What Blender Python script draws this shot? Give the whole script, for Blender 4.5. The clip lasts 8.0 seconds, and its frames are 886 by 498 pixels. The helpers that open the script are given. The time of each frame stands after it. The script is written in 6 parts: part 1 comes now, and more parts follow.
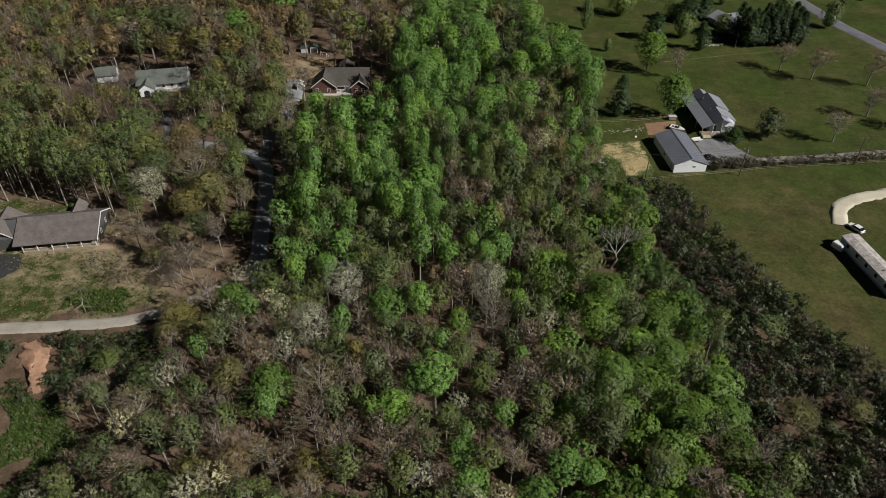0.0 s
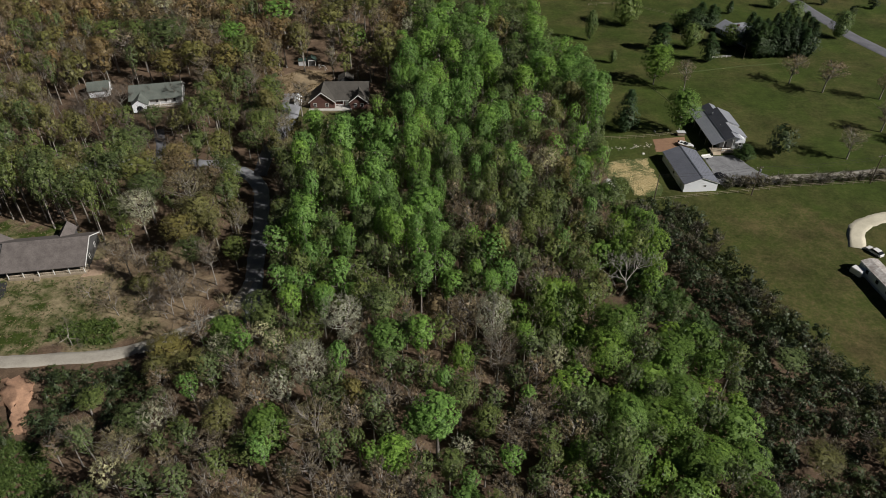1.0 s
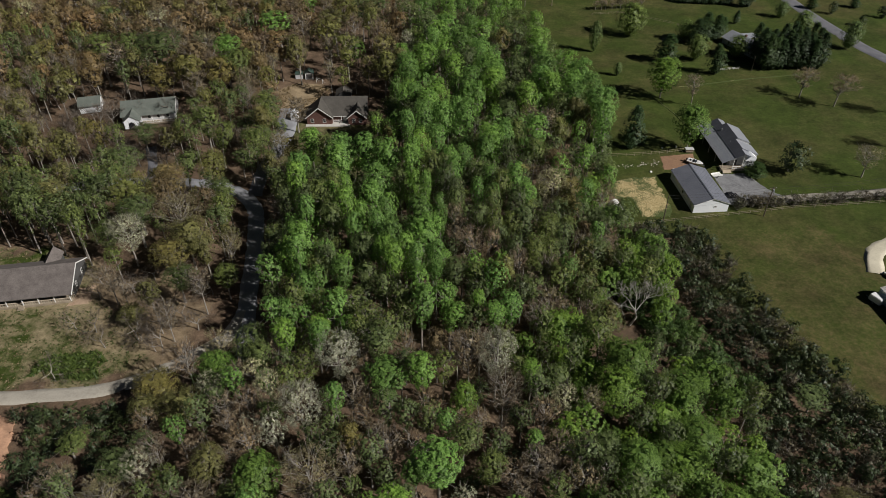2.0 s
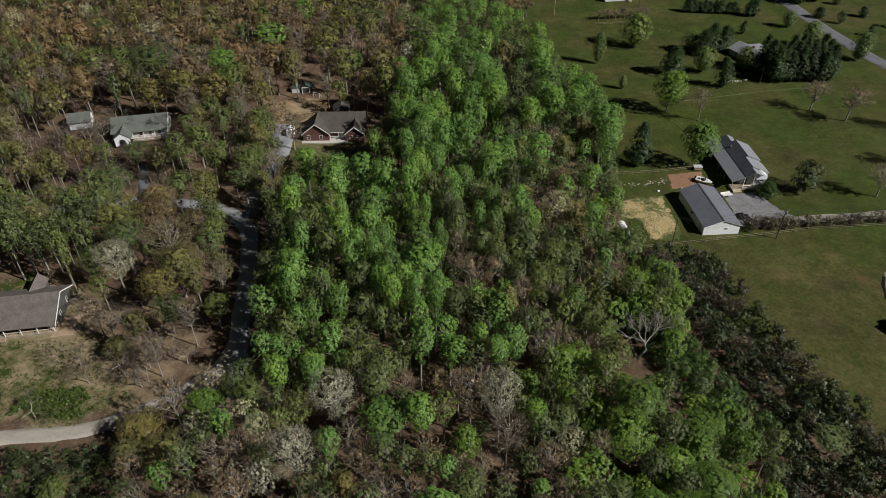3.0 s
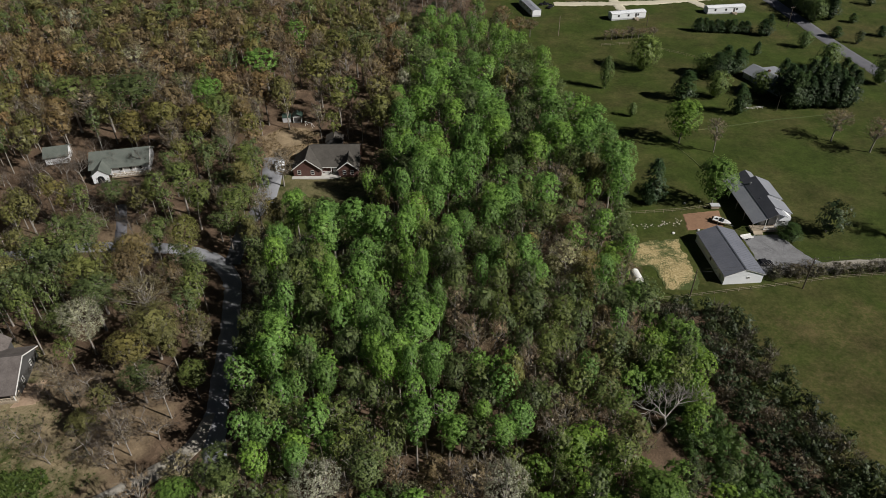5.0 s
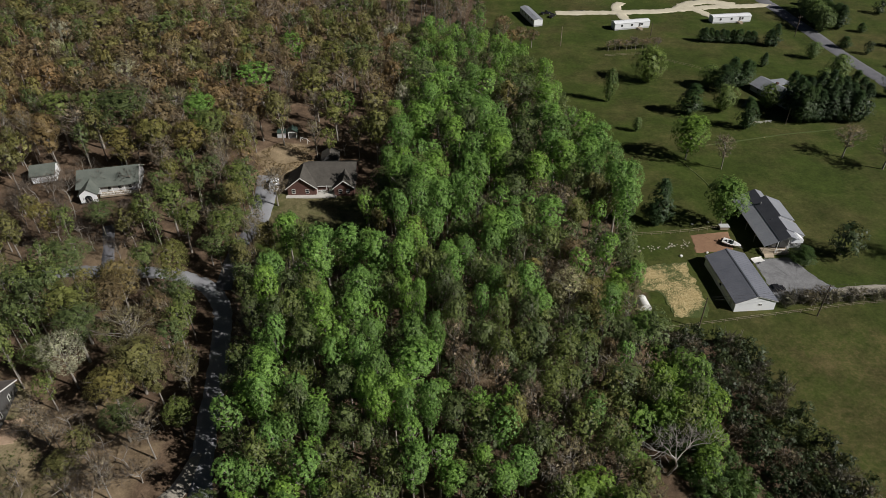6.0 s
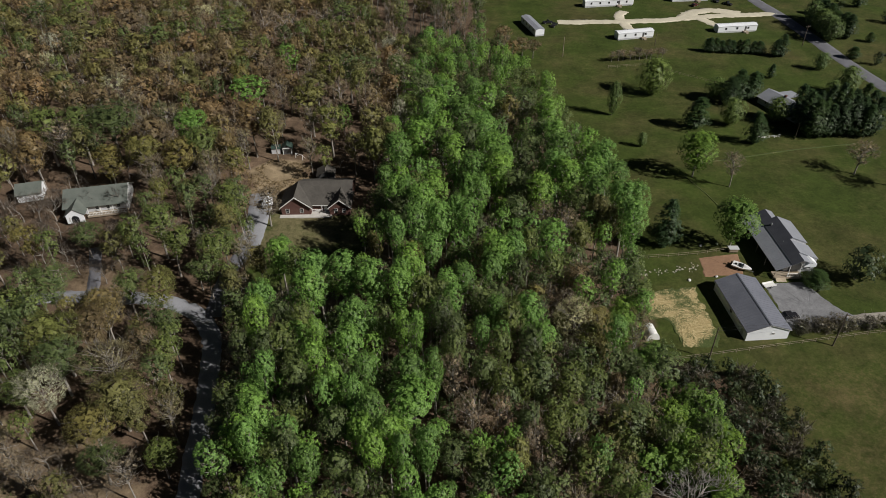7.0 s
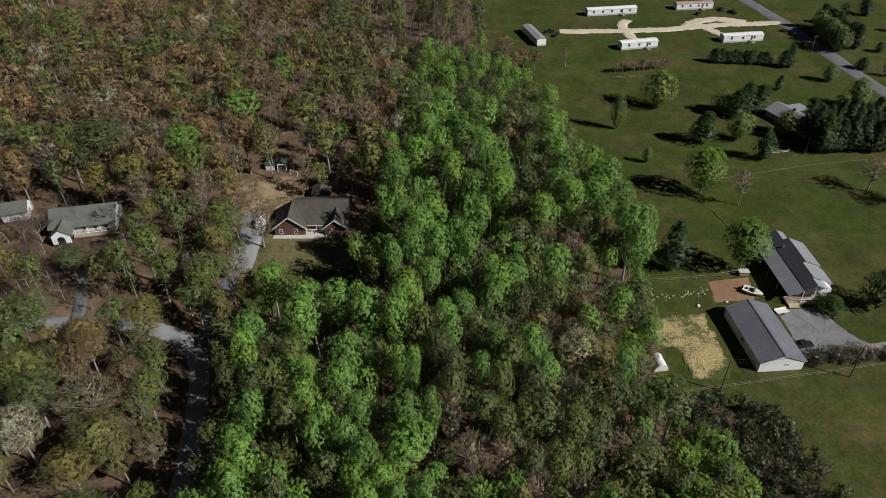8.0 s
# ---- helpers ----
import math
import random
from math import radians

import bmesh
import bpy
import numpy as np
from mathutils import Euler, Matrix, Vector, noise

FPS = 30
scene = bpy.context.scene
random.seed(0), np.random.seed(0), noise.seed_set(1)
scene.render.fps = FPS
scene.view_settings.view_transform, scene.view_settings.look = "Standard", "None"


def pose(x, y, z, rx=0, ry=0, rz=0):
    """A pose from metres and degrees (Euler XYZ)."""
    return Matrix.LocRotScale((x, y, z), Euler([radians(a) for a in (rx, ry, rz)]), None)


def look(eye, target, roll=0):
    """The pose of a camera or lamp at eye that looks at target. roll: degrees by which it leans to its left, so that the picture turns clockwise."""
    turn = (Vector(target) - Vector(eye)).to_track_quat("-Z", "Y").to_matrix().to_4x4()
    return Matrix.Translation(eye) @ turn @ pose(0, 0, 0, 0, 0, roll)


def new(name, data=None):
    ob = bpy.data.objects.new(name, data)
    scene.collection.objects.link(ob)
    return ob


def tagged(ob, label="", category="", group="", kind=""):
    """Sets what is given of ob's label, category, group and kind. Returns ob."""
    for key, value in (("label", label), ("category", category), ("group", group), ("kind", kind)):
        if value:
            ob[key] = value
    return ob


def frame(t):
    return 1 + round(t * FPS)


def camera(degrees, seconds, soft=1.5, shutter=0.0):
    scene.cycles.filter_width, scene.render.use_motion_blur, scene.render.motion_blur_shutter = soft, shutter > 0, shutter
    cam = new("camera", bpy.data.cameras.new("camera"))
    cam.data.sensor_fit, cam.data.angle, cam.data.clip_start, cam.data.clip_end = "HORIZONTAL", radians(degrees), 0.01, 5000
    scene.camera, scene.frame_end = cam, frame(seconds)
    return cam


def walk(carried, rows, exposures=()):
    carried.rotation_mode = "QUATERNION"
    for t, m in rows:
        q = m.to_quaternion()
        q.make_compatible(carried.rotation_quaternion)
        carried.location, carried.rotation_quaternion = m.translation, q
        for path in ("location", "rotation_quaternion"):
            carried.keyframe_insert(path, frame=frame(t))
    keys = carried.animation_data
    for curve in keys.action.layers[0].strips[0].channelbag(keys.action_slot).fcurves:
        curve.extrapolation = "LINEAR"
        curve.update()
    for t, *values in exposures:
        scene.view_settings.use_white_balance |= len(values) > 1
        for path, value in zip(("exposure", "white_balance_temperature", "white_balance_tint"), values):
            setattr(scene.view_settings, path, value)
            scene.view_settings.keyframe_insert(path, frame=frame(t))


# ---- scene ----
cam = camera(66.0, 8.0, soft=0.6)
# seconds, eye in metres, degrees of pitch, roll and yaw
ROWS = [
    (0.0, 0.000, 0.000, 111.502, -38.392, 0.090, 0.000),
    (0.5, -0.243, 4.634, 111.666, -38.299, 0.019, 0.030),
    (1.0, -0.413, 9.271, 111.837, -38.204, -0.049, 0.060),
    (1.5, -0.514, 13.908, 112.013, -38.108, -0.115, 0.092),
    (2.0, -0.554, 18.542, 112.194, -38.011, -0.179, 0.124),
    (2.5, -0.538, 23.170, 112.376, -37.914, -0.240, 0.158),
    (3.0, -0.471, 27.790, 112.558, -37.815, -0.298, 0.193),
    (3.5, -0.360, 32.399, 112.738, -37.715, -0.354, 0.229),
    (4.0, -0.209, 36.994, 112.915, -37.615, -0.407, 0.265),
    (4.5, -0.026, 41.573, 113.086, -37.513, -0.458, 0.303),
    (5.0, 0.184, 46.133, 113.249, -37.411, -0.506, 0.342),
    (5.5, 0.416, 50.670, 113.402, -37.307, -0.551, 0.382),
    (6.0, 0.663, 55.183, 113.544, -37.202, -0.594, 0.423),
    (6.5, 0.920, 59.669, 113.673, -37.097, -0.635, 0.465),
    (7.0, 1.181, 64.125, 113.787, -36.990, -0.672, 0.508),
    (7.5, 1.440, 68.548, 113.883, -36.883, -0.708, 0.552),
    (8.0, 1.692, 72.935, 113.961, -36.774, -0.740, 0.597),
]
walk(cam, [(t, pose(x, y, z, 0, 0, yaw) @ pose(0, 0, 0, 90 + pitch) @ pose(0, 0, 0, 0, 0, roll)) for t, x, y, z, pitch, roll, yaw in ROWS])

# ---- world, sun ----
world = bpy.data.worlds.new("sky")
scene.world = world
world.use_nodes = True
wn = world.node_tree
sky = wn.nodes.new("ShaderNodeTexSky")
sky.sky_type, sky.sun_disc = "NISHITA", False
SUN_ELEV, SUN_DIR = 37.0, Vector((0.91, -0.41, 0)).normalized()
sky.sun_elevation = radians(SUN_ELEV)
sky.sun_rotation = math.atan2(SUN_DIR.x, SUN_DIR.y)
sky.air_density, sky.dust_density = 0.35, 0.4
wn.links.new(sky.outputs["Color"], wn.nodes["Background"].inputs["Color"])
wn.nodes["Background"].inputs["Strength"].default_value = 0.021
sun = new("sun", bpy.data.lights.new("sun", "SUN"))
sun.data.energy, sun.data.angle, sun.data.color = 5.0, radians(0.5), (1.0, 0.952, 0.895)
to_sun = SUN_DIR * math.cos(radians(SUN_ELEV)) + Vector((0, 0, math.sin(radians(SUN_ELEV))))
sun.matrix_world = look(to_sun * 300, (0, 0, 0))
scene.view_settings.exposure = -0.05


# ---- materials ----
def material(name):
    m = bpy.data.materials.new(name)
    m.use_nodes = True
    nt = m.node_tree
    return m, nt, nt.nodes["Principled BSDF"]


def node(nt, kind, **inputs):
    n = nt.nodes.new(kind)
    for key, value in inputs.items():
        n.inputs[key.replace("_", " ")].default_value = value
    return n


def noise_of(nt, scale, detail=5.0, rough=0.6, vector=None):
    n = node(nt, "ShaderNodeTexNoise", Scale=scale, Detail=detail, Roughness=rough)
    if vector is not None:
        nt.links.new(vector, n.inputs["Vector"])
    return n.outputs["Fac"]


def ramp(nt, fac, stops):
    r = nt.nodes.new("ShaderNodeValToRGB")
    while len(r.color_ramp.elements) < len(stops):
        r.color_ramp.elements.new(0.5)
    for e, (p, c) in zip(r.color_ramp.elements, stops):
        e.position, e.color = p, (*c, 1)
    nt.links.new(fac, r.inputs["Fac"])
    return r.outputs["Color"]


def mix(nt, fac, a, b, mode="MIX"):
    n = nt.nodes.new("ShaderNodeMix")
    n.data_type, n.blend_type = "RGBA", mode
    for sock, value in ((n.inputs[0], fac), (n.inputs[6], a), (n.inputs[7], b)):
        if isinstance(value, (int, float)):
            sock.default_value = value
        elif isinstance(value, tuple):
            sock.default_value = (*value, 1)
        else:
            nt.links.new(value, sock)
    return n.outputs[2]


def place_of(nt):
    return nt.nodes.new("ShaderNodeNewGeometry").outputs["Position"]


def surface(name, dark, light, scale=1.0, fine=18.0, rough=0.8, metal=0.0, bump=0.3, depth=0.02, spread=0.0):
    """A plain real surface: large stains and fine grain of one colour range, with relief."""
    m, nt, b = material(name)
    at = nt.nodes.new("ShaderNodeTexCoord").outputs["Object"]
    big, small = noise_of(nt, scale, 4, 0.6, at), noise_of(nt, fine, 3, 0.7, at)
    both = mix(nt, 0.45, big, small)
    col = ramp(nt, both, [(0.3, dark), (0.7, light)])
    if spread:
        rnd = nt.nodes.new("ShaderNodeObjectInfo").outputs["Random"]
        col = mix(nt, 1.0, col, ramp(nt, rnd, [(0, (1 - spread,) * 3), (1, (1.0,) * 3)]), "MULTIPLY")
    nt.links.new(col, b.inputs["Base Color"])
    b.inputs["Roughness"].default_value, b.inputs["Metallic"].default_value = rough, metal
    bp = node(nt, "ShaderNodeBump", Strength=bump, Distance=depth)
    nt.links.new(both, bp.inputs["Height"])
    nt.links.new(bp.outputs["Normal"], b.inputs["Normal"])
    return m


def leafy(name, dark, light, through_light=0.2, spread=0.3, warm=True, joined_wood=False):
    """Leaves: colour varies leaf by leaf, by patches of the crown and from tree to tree."""
    m, nt, b = material(name)
    geo = nt.nodes.new("ShaderNodeNewGeometry")
    if joined_wood:
        att = nt.nodes.new("ShaderNodeAttribute")
        att.attribute_name = "tone"
        rnd = att.outputs["Fac"]
    else:
        rnd = nt.nodes.new("ShaderNodeObjectInfo").outputs["Random"]
    patch = noise_of(nt, 0.5, 3, 0.6, geo.outputs["Position"])
    col = ramp(nt, mix(nt, 0.42, geo.outputs["Random Per Island"], patch), [(0.16, dark), (0.72, light)])
    low = 1 - spread
    shift = [(0.35, (0.95, 0.95, 0.95)), (0.7, (1.03, 0.9, 0.8)), (1, (0.88, 1, 0.8))] if warm else [(0.35, (0.92, 0.95, 1.0)), (0.7, (1.0, 1.0, 0.85)), (1, (1.1, 1.05, 0.8))]
    tone = ramp(nt, rnd, [(0, (low, low, low))] + shift)
    col = mix(nt, 1.0, col, tone, "MULTIPLY")
    nt.links.new(col, b.inputs["Base Color"])
    b.inputs["Roughness"].default_value = 0.5
    b.inputs["Specular IOR Level"].default_value = 0.3
    tr = nt.nodes.new("ShaderNodeBsdfTranslucent")
    nt.links.new(col, tr.inputs["Color"])
    mx = node(nt, "ShaderNodeMixShader", Fac=through_light)
    nt.links.new(b.outputs[0], mx.inputs[1])
    nt.links.new(tr.outputs[0], mx.inputs[2])
    nt.links.new(mx.outputs[0], nt.nodes["Material Output"].inputs["Surface"])
    return m


SHADES = {
    "poplar": ((0.066, 0.128, 0.034), (0.275, 0.47, 0.112), 0.38, 0.36, False),
    "oak": ((0.05, 0.074, 0.028), (0.195, 0.247, 0.088), 0.32, 0.42, False),
    "budding": ((0.1, 0.082, 0.056), (0.325, 0.268, 0.178), 0.12, 0.4, True),
    "pale": ((0.18, 0.18, 0.115), (0.51, 0.505, 0.35), 0.2, 0.2, False),
    "maple": ((0.058, 0.115, 0.024), (0.23, 0.36, 0.075), 0.34, 0.35, False),
    "cedar": ((0.015, 0.033, 0.011), (0.05, 0.088, 0.03), 0.08, 0.3, False),
    "shrub": ((0.017, 0.031, 0.013), (0.073, 0.101, 0.041), 0.12, 0.5, False),
}
SHADES["brush"] = ((0.046, 0.043, 0.028), (0.145, 0.135, 0.086), 0.12, 0.4, True)
SHADES["bush"] = ((0.032, 0.066, 0.018), (0.115, 0.19, 0.055), 0.18, 0.3, False)
SHADES["shade"] = ((0.05, 0.085, 0.025), (0.18, 0.25, 0.08), 0.2, 0.2, False)
SHADES["russet"] = ((0.092, 0.07, 0.039), (0.26, 0.196, 0.098), 0.12, 0.38, True)
SHADES["olive"] = ((0.08, 0.08, 0.031), (0.258, 0.255, 0.092), 0.26, 0.38, True)
LEAF = {k: leafy(k + "_leaves", *v) for k, v in SHADES.items()}
FAR_LEAF = {k: leafy(k + "_woodland_leaves", *v, True) for k, v in SHADES.items()}
TWIG = surface("pale_grey_twigs", (0.105, 0.088, 0.072), (0.27, 0.23, 0.19), 0.6, 9, 0.9)
BARK = surface("grey_bark", (0.15, 0.135, 0.118), (0.38, 0.35, 0.31), 0.6, 9, 0.9)
DEADWOOD = surface("bleached_dead_wood", (0.3, 0.28, 0.25), (0.55, 0.52, 0.48), 0.6, 9, 0.85)


# ---- mesh helpers ----
def mesh_of(name, verts, faces, mat):
    """A mesh from arrays of corners and equal-sided faces."""
    verts, faces = np.asarray(verts, np.float32), np.asarray(faces, np.int32)
    me = bpy.data.meshes.new(name)
    n, k = faces.shape
    me.vertices.add(len(verts))
    me.vertices.foreach_set("co", verts.ravel())
    me.loops.add(n * k)
    me.loops.foreach_set("vertex_index", faces.ravel())
    me.polygons.add(n)
    me.polygons.foreach_set("loop_start", np.arange(0, n * k, k, dtype=np.int32))
    me.materials.append(mat)
    me.update(calc_edges=True)
    return me


def tube(a, b, r0, r1, sides=5):
    """Corners and triangles of a tapered limb from a to b."""
    a, b = np.asarray(a, float), np.asarray(b, float)
    d = b - a
    d = d / (np.linalg.norm(d) + 1e-9)
    u = np.cross(d, (0.3, 0.9, 0.1) if abs(d[2]) > 0.8 else (0, 0, 1))
    u /= np.linalg.norm(u) + 1e-9
    v = np.cross(d, u)
    ang = np.arange(sides) * 2 * np.pi / sides
    ring = np.cos(ang)[:, None] * u + np.sin(ang)[:, None] * v
    verts = np.concatenate([a + ring * r0, b + ring * r1])
    i = np.arange(sides)
    j = (i + 1) % sides
    faces = np.concatenate([np.stack([i, j, j + sides], 1), np.stack([i, j + sides, i + sides], 1)])
    return verts, faces


def joined(pieces):
    verts, faces, base = [], [], 0
    for v, f in pieces:
        verts.append(v)
        faces.append(np.asarray(f) + base)
        base += len(v)
    return np.concatenate(verts), np.concatenate(faces)


def leaves_at(rng, centres, outward, count, radius, size, sliver=0.0, loose=0.22, tall=0.75):
    """count small leaf triangles round each centre, facing outwards of their tuft and up; slivers are twigs that point outwards."""
    n = len(centres) * count
    c, out = np.repeat(centres, count, 0), np.repeat(outward, count, 0)
    off = rng.normal(size=(n, 3))
    off *= (rng.random((n, 1)) ** 0.4) * radius / (np.linalg.norm(off, axis=1, keepdims=True) + 1e-9)
    nrm = off / radius * 0.4 + out * 0.85 + rng.normal(size=(n, 3)) * loose + (0, 0, 0.1)
    off *= (1 / tall ** 0.5 if tall > 1 else 1.0, 1 / tall ** 0.5 if tall > 1 else 1.0, tall)
    nrm /= np.linalg.norm(nrm, axis=1, keepdims=True) + 1e-9
    u = np.cross(nrm, rng.normal(size=(n, 3)))
    thin = rng.random((n, 1)) < sliver
    if sliver:
        u = np.where(thin, out + rng.normal(size=(n, 3)) * 0.7 + (0, 0, 0.5), u)
    u /= np.linalg.norm(u, axis=1, keepdims=True) + 1e-9
    v = np.cross(nrm, u)
    v /= np.linalg.norm(v, axis=1, keepdims=True) + 1e-9
    s = size * (0.6 + 0.8 * rng.random((n, 1)))
    long, wide = np.where(thin, 3.2, 1.0) * s, np.where(thin, 0.32, 1.0) * s
    p = c + off
    verts = np.stack([p + u * long * 0.62, p - u * long * 0.4 + v * wide * 0.5, p - u * long * 0.4 - v * wide * 0.5], 1).reshape(-1, 3)
    return verts, np.arange(3 * n).reshape(-1, 3)


# height, crown base, crown radius, limbs, tufts, leaves a tuft, tuft radius, leaf size, widest at, boughs
TREES = {
    "poplar": (23.0, 8.5, 2.5, 9, 300, 10, 0.34, 0.21, 0.68, 0),
    "oak": (20.0, 7.0, 2.8, 16, 260, 9, 0.38, 0.2, 0.68, 0),
    "maple": (13.5, 0.9, 3.3, 6, 340, 10, 0.4, 0.225, 0.55, 0),
    "budding": (18.0, 5.5, 3.3, 30, 190, 10, 0.48, 0.19, 0.6, 9),
    "pale": (18.0, 6.0, 3.6, 20, 280, 9, 0.4, 0.205, 0.6, 10),
    "russet": (18.0, 6.0, 3.7, 16, 290, 9, 0.42, 0.22, 0.55, 10),
    "olive": (18.0, 6.0, 3.6, 16, 290, 9, 0.42, 0.22, 0.55, 10),
    "shade": (12.0, 0.8, 4.5, 14, 520, 9, 0.42, 0.21, 0.5, 0),
    "brush": (4.6, 0.1, 2.3, 12, 130, 8, 0.42, 0.17, 0.45, 5),
    "bush": (4.6, 0.1, 2.3, 5, 130, 8, 0.38, 0.195, 0.45, 5),
    "cedar": (12.0, 0.2, 3.0, 2, 430, 8, 0.39, 0.2, 0.3, 0),
    "shrub": (4.6, 0.1, 2.3, 5, 130, 8, 0.38, 0.195, 0.45, 5),
}
TWIGGY = {"shrub": 0.18, "brush": 0.6, "budding": 0.7, "pale": 0.35, "oak": 0.12, "russet": 0.2, "olive": 0.1}
# how many large leaf sprays fill the inside of a crown
INNER = {"poplar": 200, "russet": 190, "olive": 190, "oak": 190, "maple": 220, "budding": 70, "pale": 80, "shade": 260, "cedar": 300, "shrub": 80, "bush": 80, "brush": 40}


def tree_arrays(kind, seed, share=1.0, leaf_scale=1.0):
    """Trunk with limbs, and crown, of one tree, with its foot at the origin."""
    rng = np.random.default_rng(seed)
    high, low, wide, limbs, clumps, count, radius, size, fat, boughs = TREES[kind]
    clumps = max(10, int(clumps * share))
    bend = rng.normal(size=2) * 0.03 * high
    lobes, turn = rng.integers(2, 5), rng.random(2) * 6.3

    def axis(z):
        q = z / high
        return np.stack([bend[0] * q * q, bend[1] * q * q, z], -1)

    u = rng.random(clumps) ** (0.55 if kind not in ("cedar", "shrub", "bush", "brush", "shade") else 0.95)
    phi = rng.random(clumps) * 2 * np.pi
    under, over = np.clip(u / fat, 0, 1) ** (0.45 if kind == "shade" else 0.8), np.sqrt(np.clip(1 - ((u - fat) / (1.03 - fat)) ** 2, 0, 1))
    prof = np.where(u < fat, under, over) if kind != "cedar" else np.where(u < fat, under, ((1.03 - u) / (1.03 - fat)) ** 0.62)
    lump = 1 + 0.09 * np.sin(lobes * phi + turn[0] + 4 * u) + 0.06 * np.sin(9 * u + 3 * phi + turn[1]) + 0.035 * rng.normal(size=clumps)
    shell = np.where(rng.random(clumps) < 0.9, 0.9 + 0.13 * rng.random(clumps), 0.3 + 0.5 * rng.random(clumps))
    rad = np.maximum(wide * prof * lump * shell, 0.05)
    z = low + (high - low - radius * 0.6) * u
    centres = axis(z) + np.stack([rad * np.cos(phi), rad * np.sin(phi), 0.2 * rng.normal(size=clumps)], -1)
    rise = (u - fat * 0.8) * 1.8
    outward = np.stack([np.cos(phi) * prof, np.sin(phi) * prof, rise + 0.15], -1)
    if boughs:
        # tufts gather round the ends of the boughs, with gaps between
        hub = rng.permutation(clumps)[:boughs]
        heart = axis(z[hub]) + (centres[hub] - axis(z[hub])) * 0.62
        near = np.argmin(np.linalg.norm(centres[:, None] - heart[None], axis=2), axis=1)
        way = centres - heart[near]
        dist = np.linalg.norm(way, axis=1, keepdims=True) + 1e-6
        reach = wide * (0.6 + 0.08 * rng.normal(size=(clumps, 1)))
        centres = np.where(dist > reach, heart[near] + way / dist * reach, centres)
        outward = outward * 0.55 + way / dist * 0.6
    outer = leaves_at(rng, centres, outward, count, radius * (1.4 if share < 0.45 else 1.0), size * leaf_scale, TWIGGY.get(kind, 0.0), 0.17, 0.75 if kind in ("cedar", "shrub", "bush", "brush") else 1.6)
    pick = rng.integers(0, clumps, max(4, int(INNER[kind] * min(2.2, share * 1.3))))
    core = axis(z[pick]) + (centres[pick] - axis(z[pick])) * (0.35 + 0.35 * rng.random((len(pick), 1)))
    inner = leaves_at(rng, core, outward[pick], 1, 0.3, wide * {"budding": 0.15, "pale": 0.15, "cedar": 0.26}.get(kind, 0.24) * min(1.0, leaf_scale))
    crown = joined([inner, outer])
    thick = 0.010 * high + 0.02
    zs = np.linspace(0, high * 0.9, 6)
    pts = axis(zs)
    timber = [tube(pts[i], pts[i + 1], thick * (1 - 0.19 * i), thick * (1 - 0.19 * (i + 1)), 6) for i in range(5)]
    twiggy = kind in ("brush", "budding", "pale", "oak", "russet", "olive")
    for i in rng.permutation(clumps)[: limbs if share > 0.4 else 5]:
        tip = centres[i]
        start = max(low * 0.75, tip[2] - np.hypot(tip[0], tip[1]) * 1.2 - 0.5)
        foot = axis(np.array(min(start, high * 0.85)))
        mid = (foot + tip) / 2 + np.array([0, 0, -0.2]) + rng.normal(size=3) * 0.2
        r = thick * (0.34 if kind not in ("budding", "pale") else 0.46)
        timber += [tube(foot, mid, r, r * 0.65, 3), tube(mid, tip, r * 0.65, r * 0.2, 3)]
        if twiggy and share > 0.4:
            for _ in range(4 if kind != "oak" else 2):
                w = mid + (tip - mid) * rng.random()
                timber.append(tube(w, w + (tip - foot) * 0.25 + rng.normal(size=3) * 0.7 + (0, 0, 0.5), 0.05, 0.015, 2))
    return joined(timber), crown


def bare_arrays(seed, high=11.0, spread=1.0):
    """A leafless tree: trunk with limbs, and a crown of twigs."""
    rng = np.random.default_rng(seed)
    stout, fine = [], []

    def grow(a, way, length, r, level):
        b = a + way * length
        mid = (a + b) / 2 + rng.normal(size=3) * length * 0.05
        out = stout if level < 2 else fine
        if level < 3:
            out.append(tube(a, mid, r, r * 0.8, 5 if level < 2 else 3))
            out.append(tube(mid, b, r * 0.8, r * 0.55, 5 if level < 2 else 3))
        else:
            out.append(tube(a, b, r, r * 0.55, 2))
        if level == 4:
            return
        for k in range(rng.integers(4, 6) if level < 3 else 5):
            w = way * (0.75 if level == 0 else 1) + rng.normal(size=3) * 0.62 * spread + np.array([0, 0, 0.15])
            w /= np.linalg.norm(w)
            at = mid + (b - mid) * (0.3 + 0.7 * rng.random())
            grow(at, w, length * (0.6 + 0.22 * rng.random()), max(r * 0.5, 0.022), level + 1)

    grow(np.zeros(3), np.array([rng.normal() * 0.08, rng.normal() * 0.08, 1.0]), high * 0.34, high * 0.016, 0)
    return joined(stout), joined(fine)


# ---- ground cover and where things may stand ----
def inside(poly, x, y):
    """Whether points lie in a polygon (arrays allowed)."""
    x, y = np.asarray(x, float), np.asarray(y, float)
    res = np.zeros(x.shape, bool)
    for (x0, y0), (x1, y1) in zip(poly, poly[1:] + poly[:1]):
        res ^= ((y0 > y) != (y1 > y)) & (x < (x1 - x0) * (y - y0) / (y1 - y0 + 1e-12) + x0)
    return res


def along(line, x, y):
    """Distance of points from a polyline."""
    x, y = np.asarray(x, float), np.asarray(y, float)
    best = np.full(x.shape, 1e9)
    for (x0, y0), (x1, y1) in zip(line, line[1:]):
        dx, dy = x1 - x0, y1 - y0
        q = np.clip(((x - x0) * dx + (y - y0) * dy) / (dx * dx + dy * dy), 0, 1)
        best = np.minimum(best, np.hypot(x - x0 - q * dx, y - y0 - q * dy))
    return best


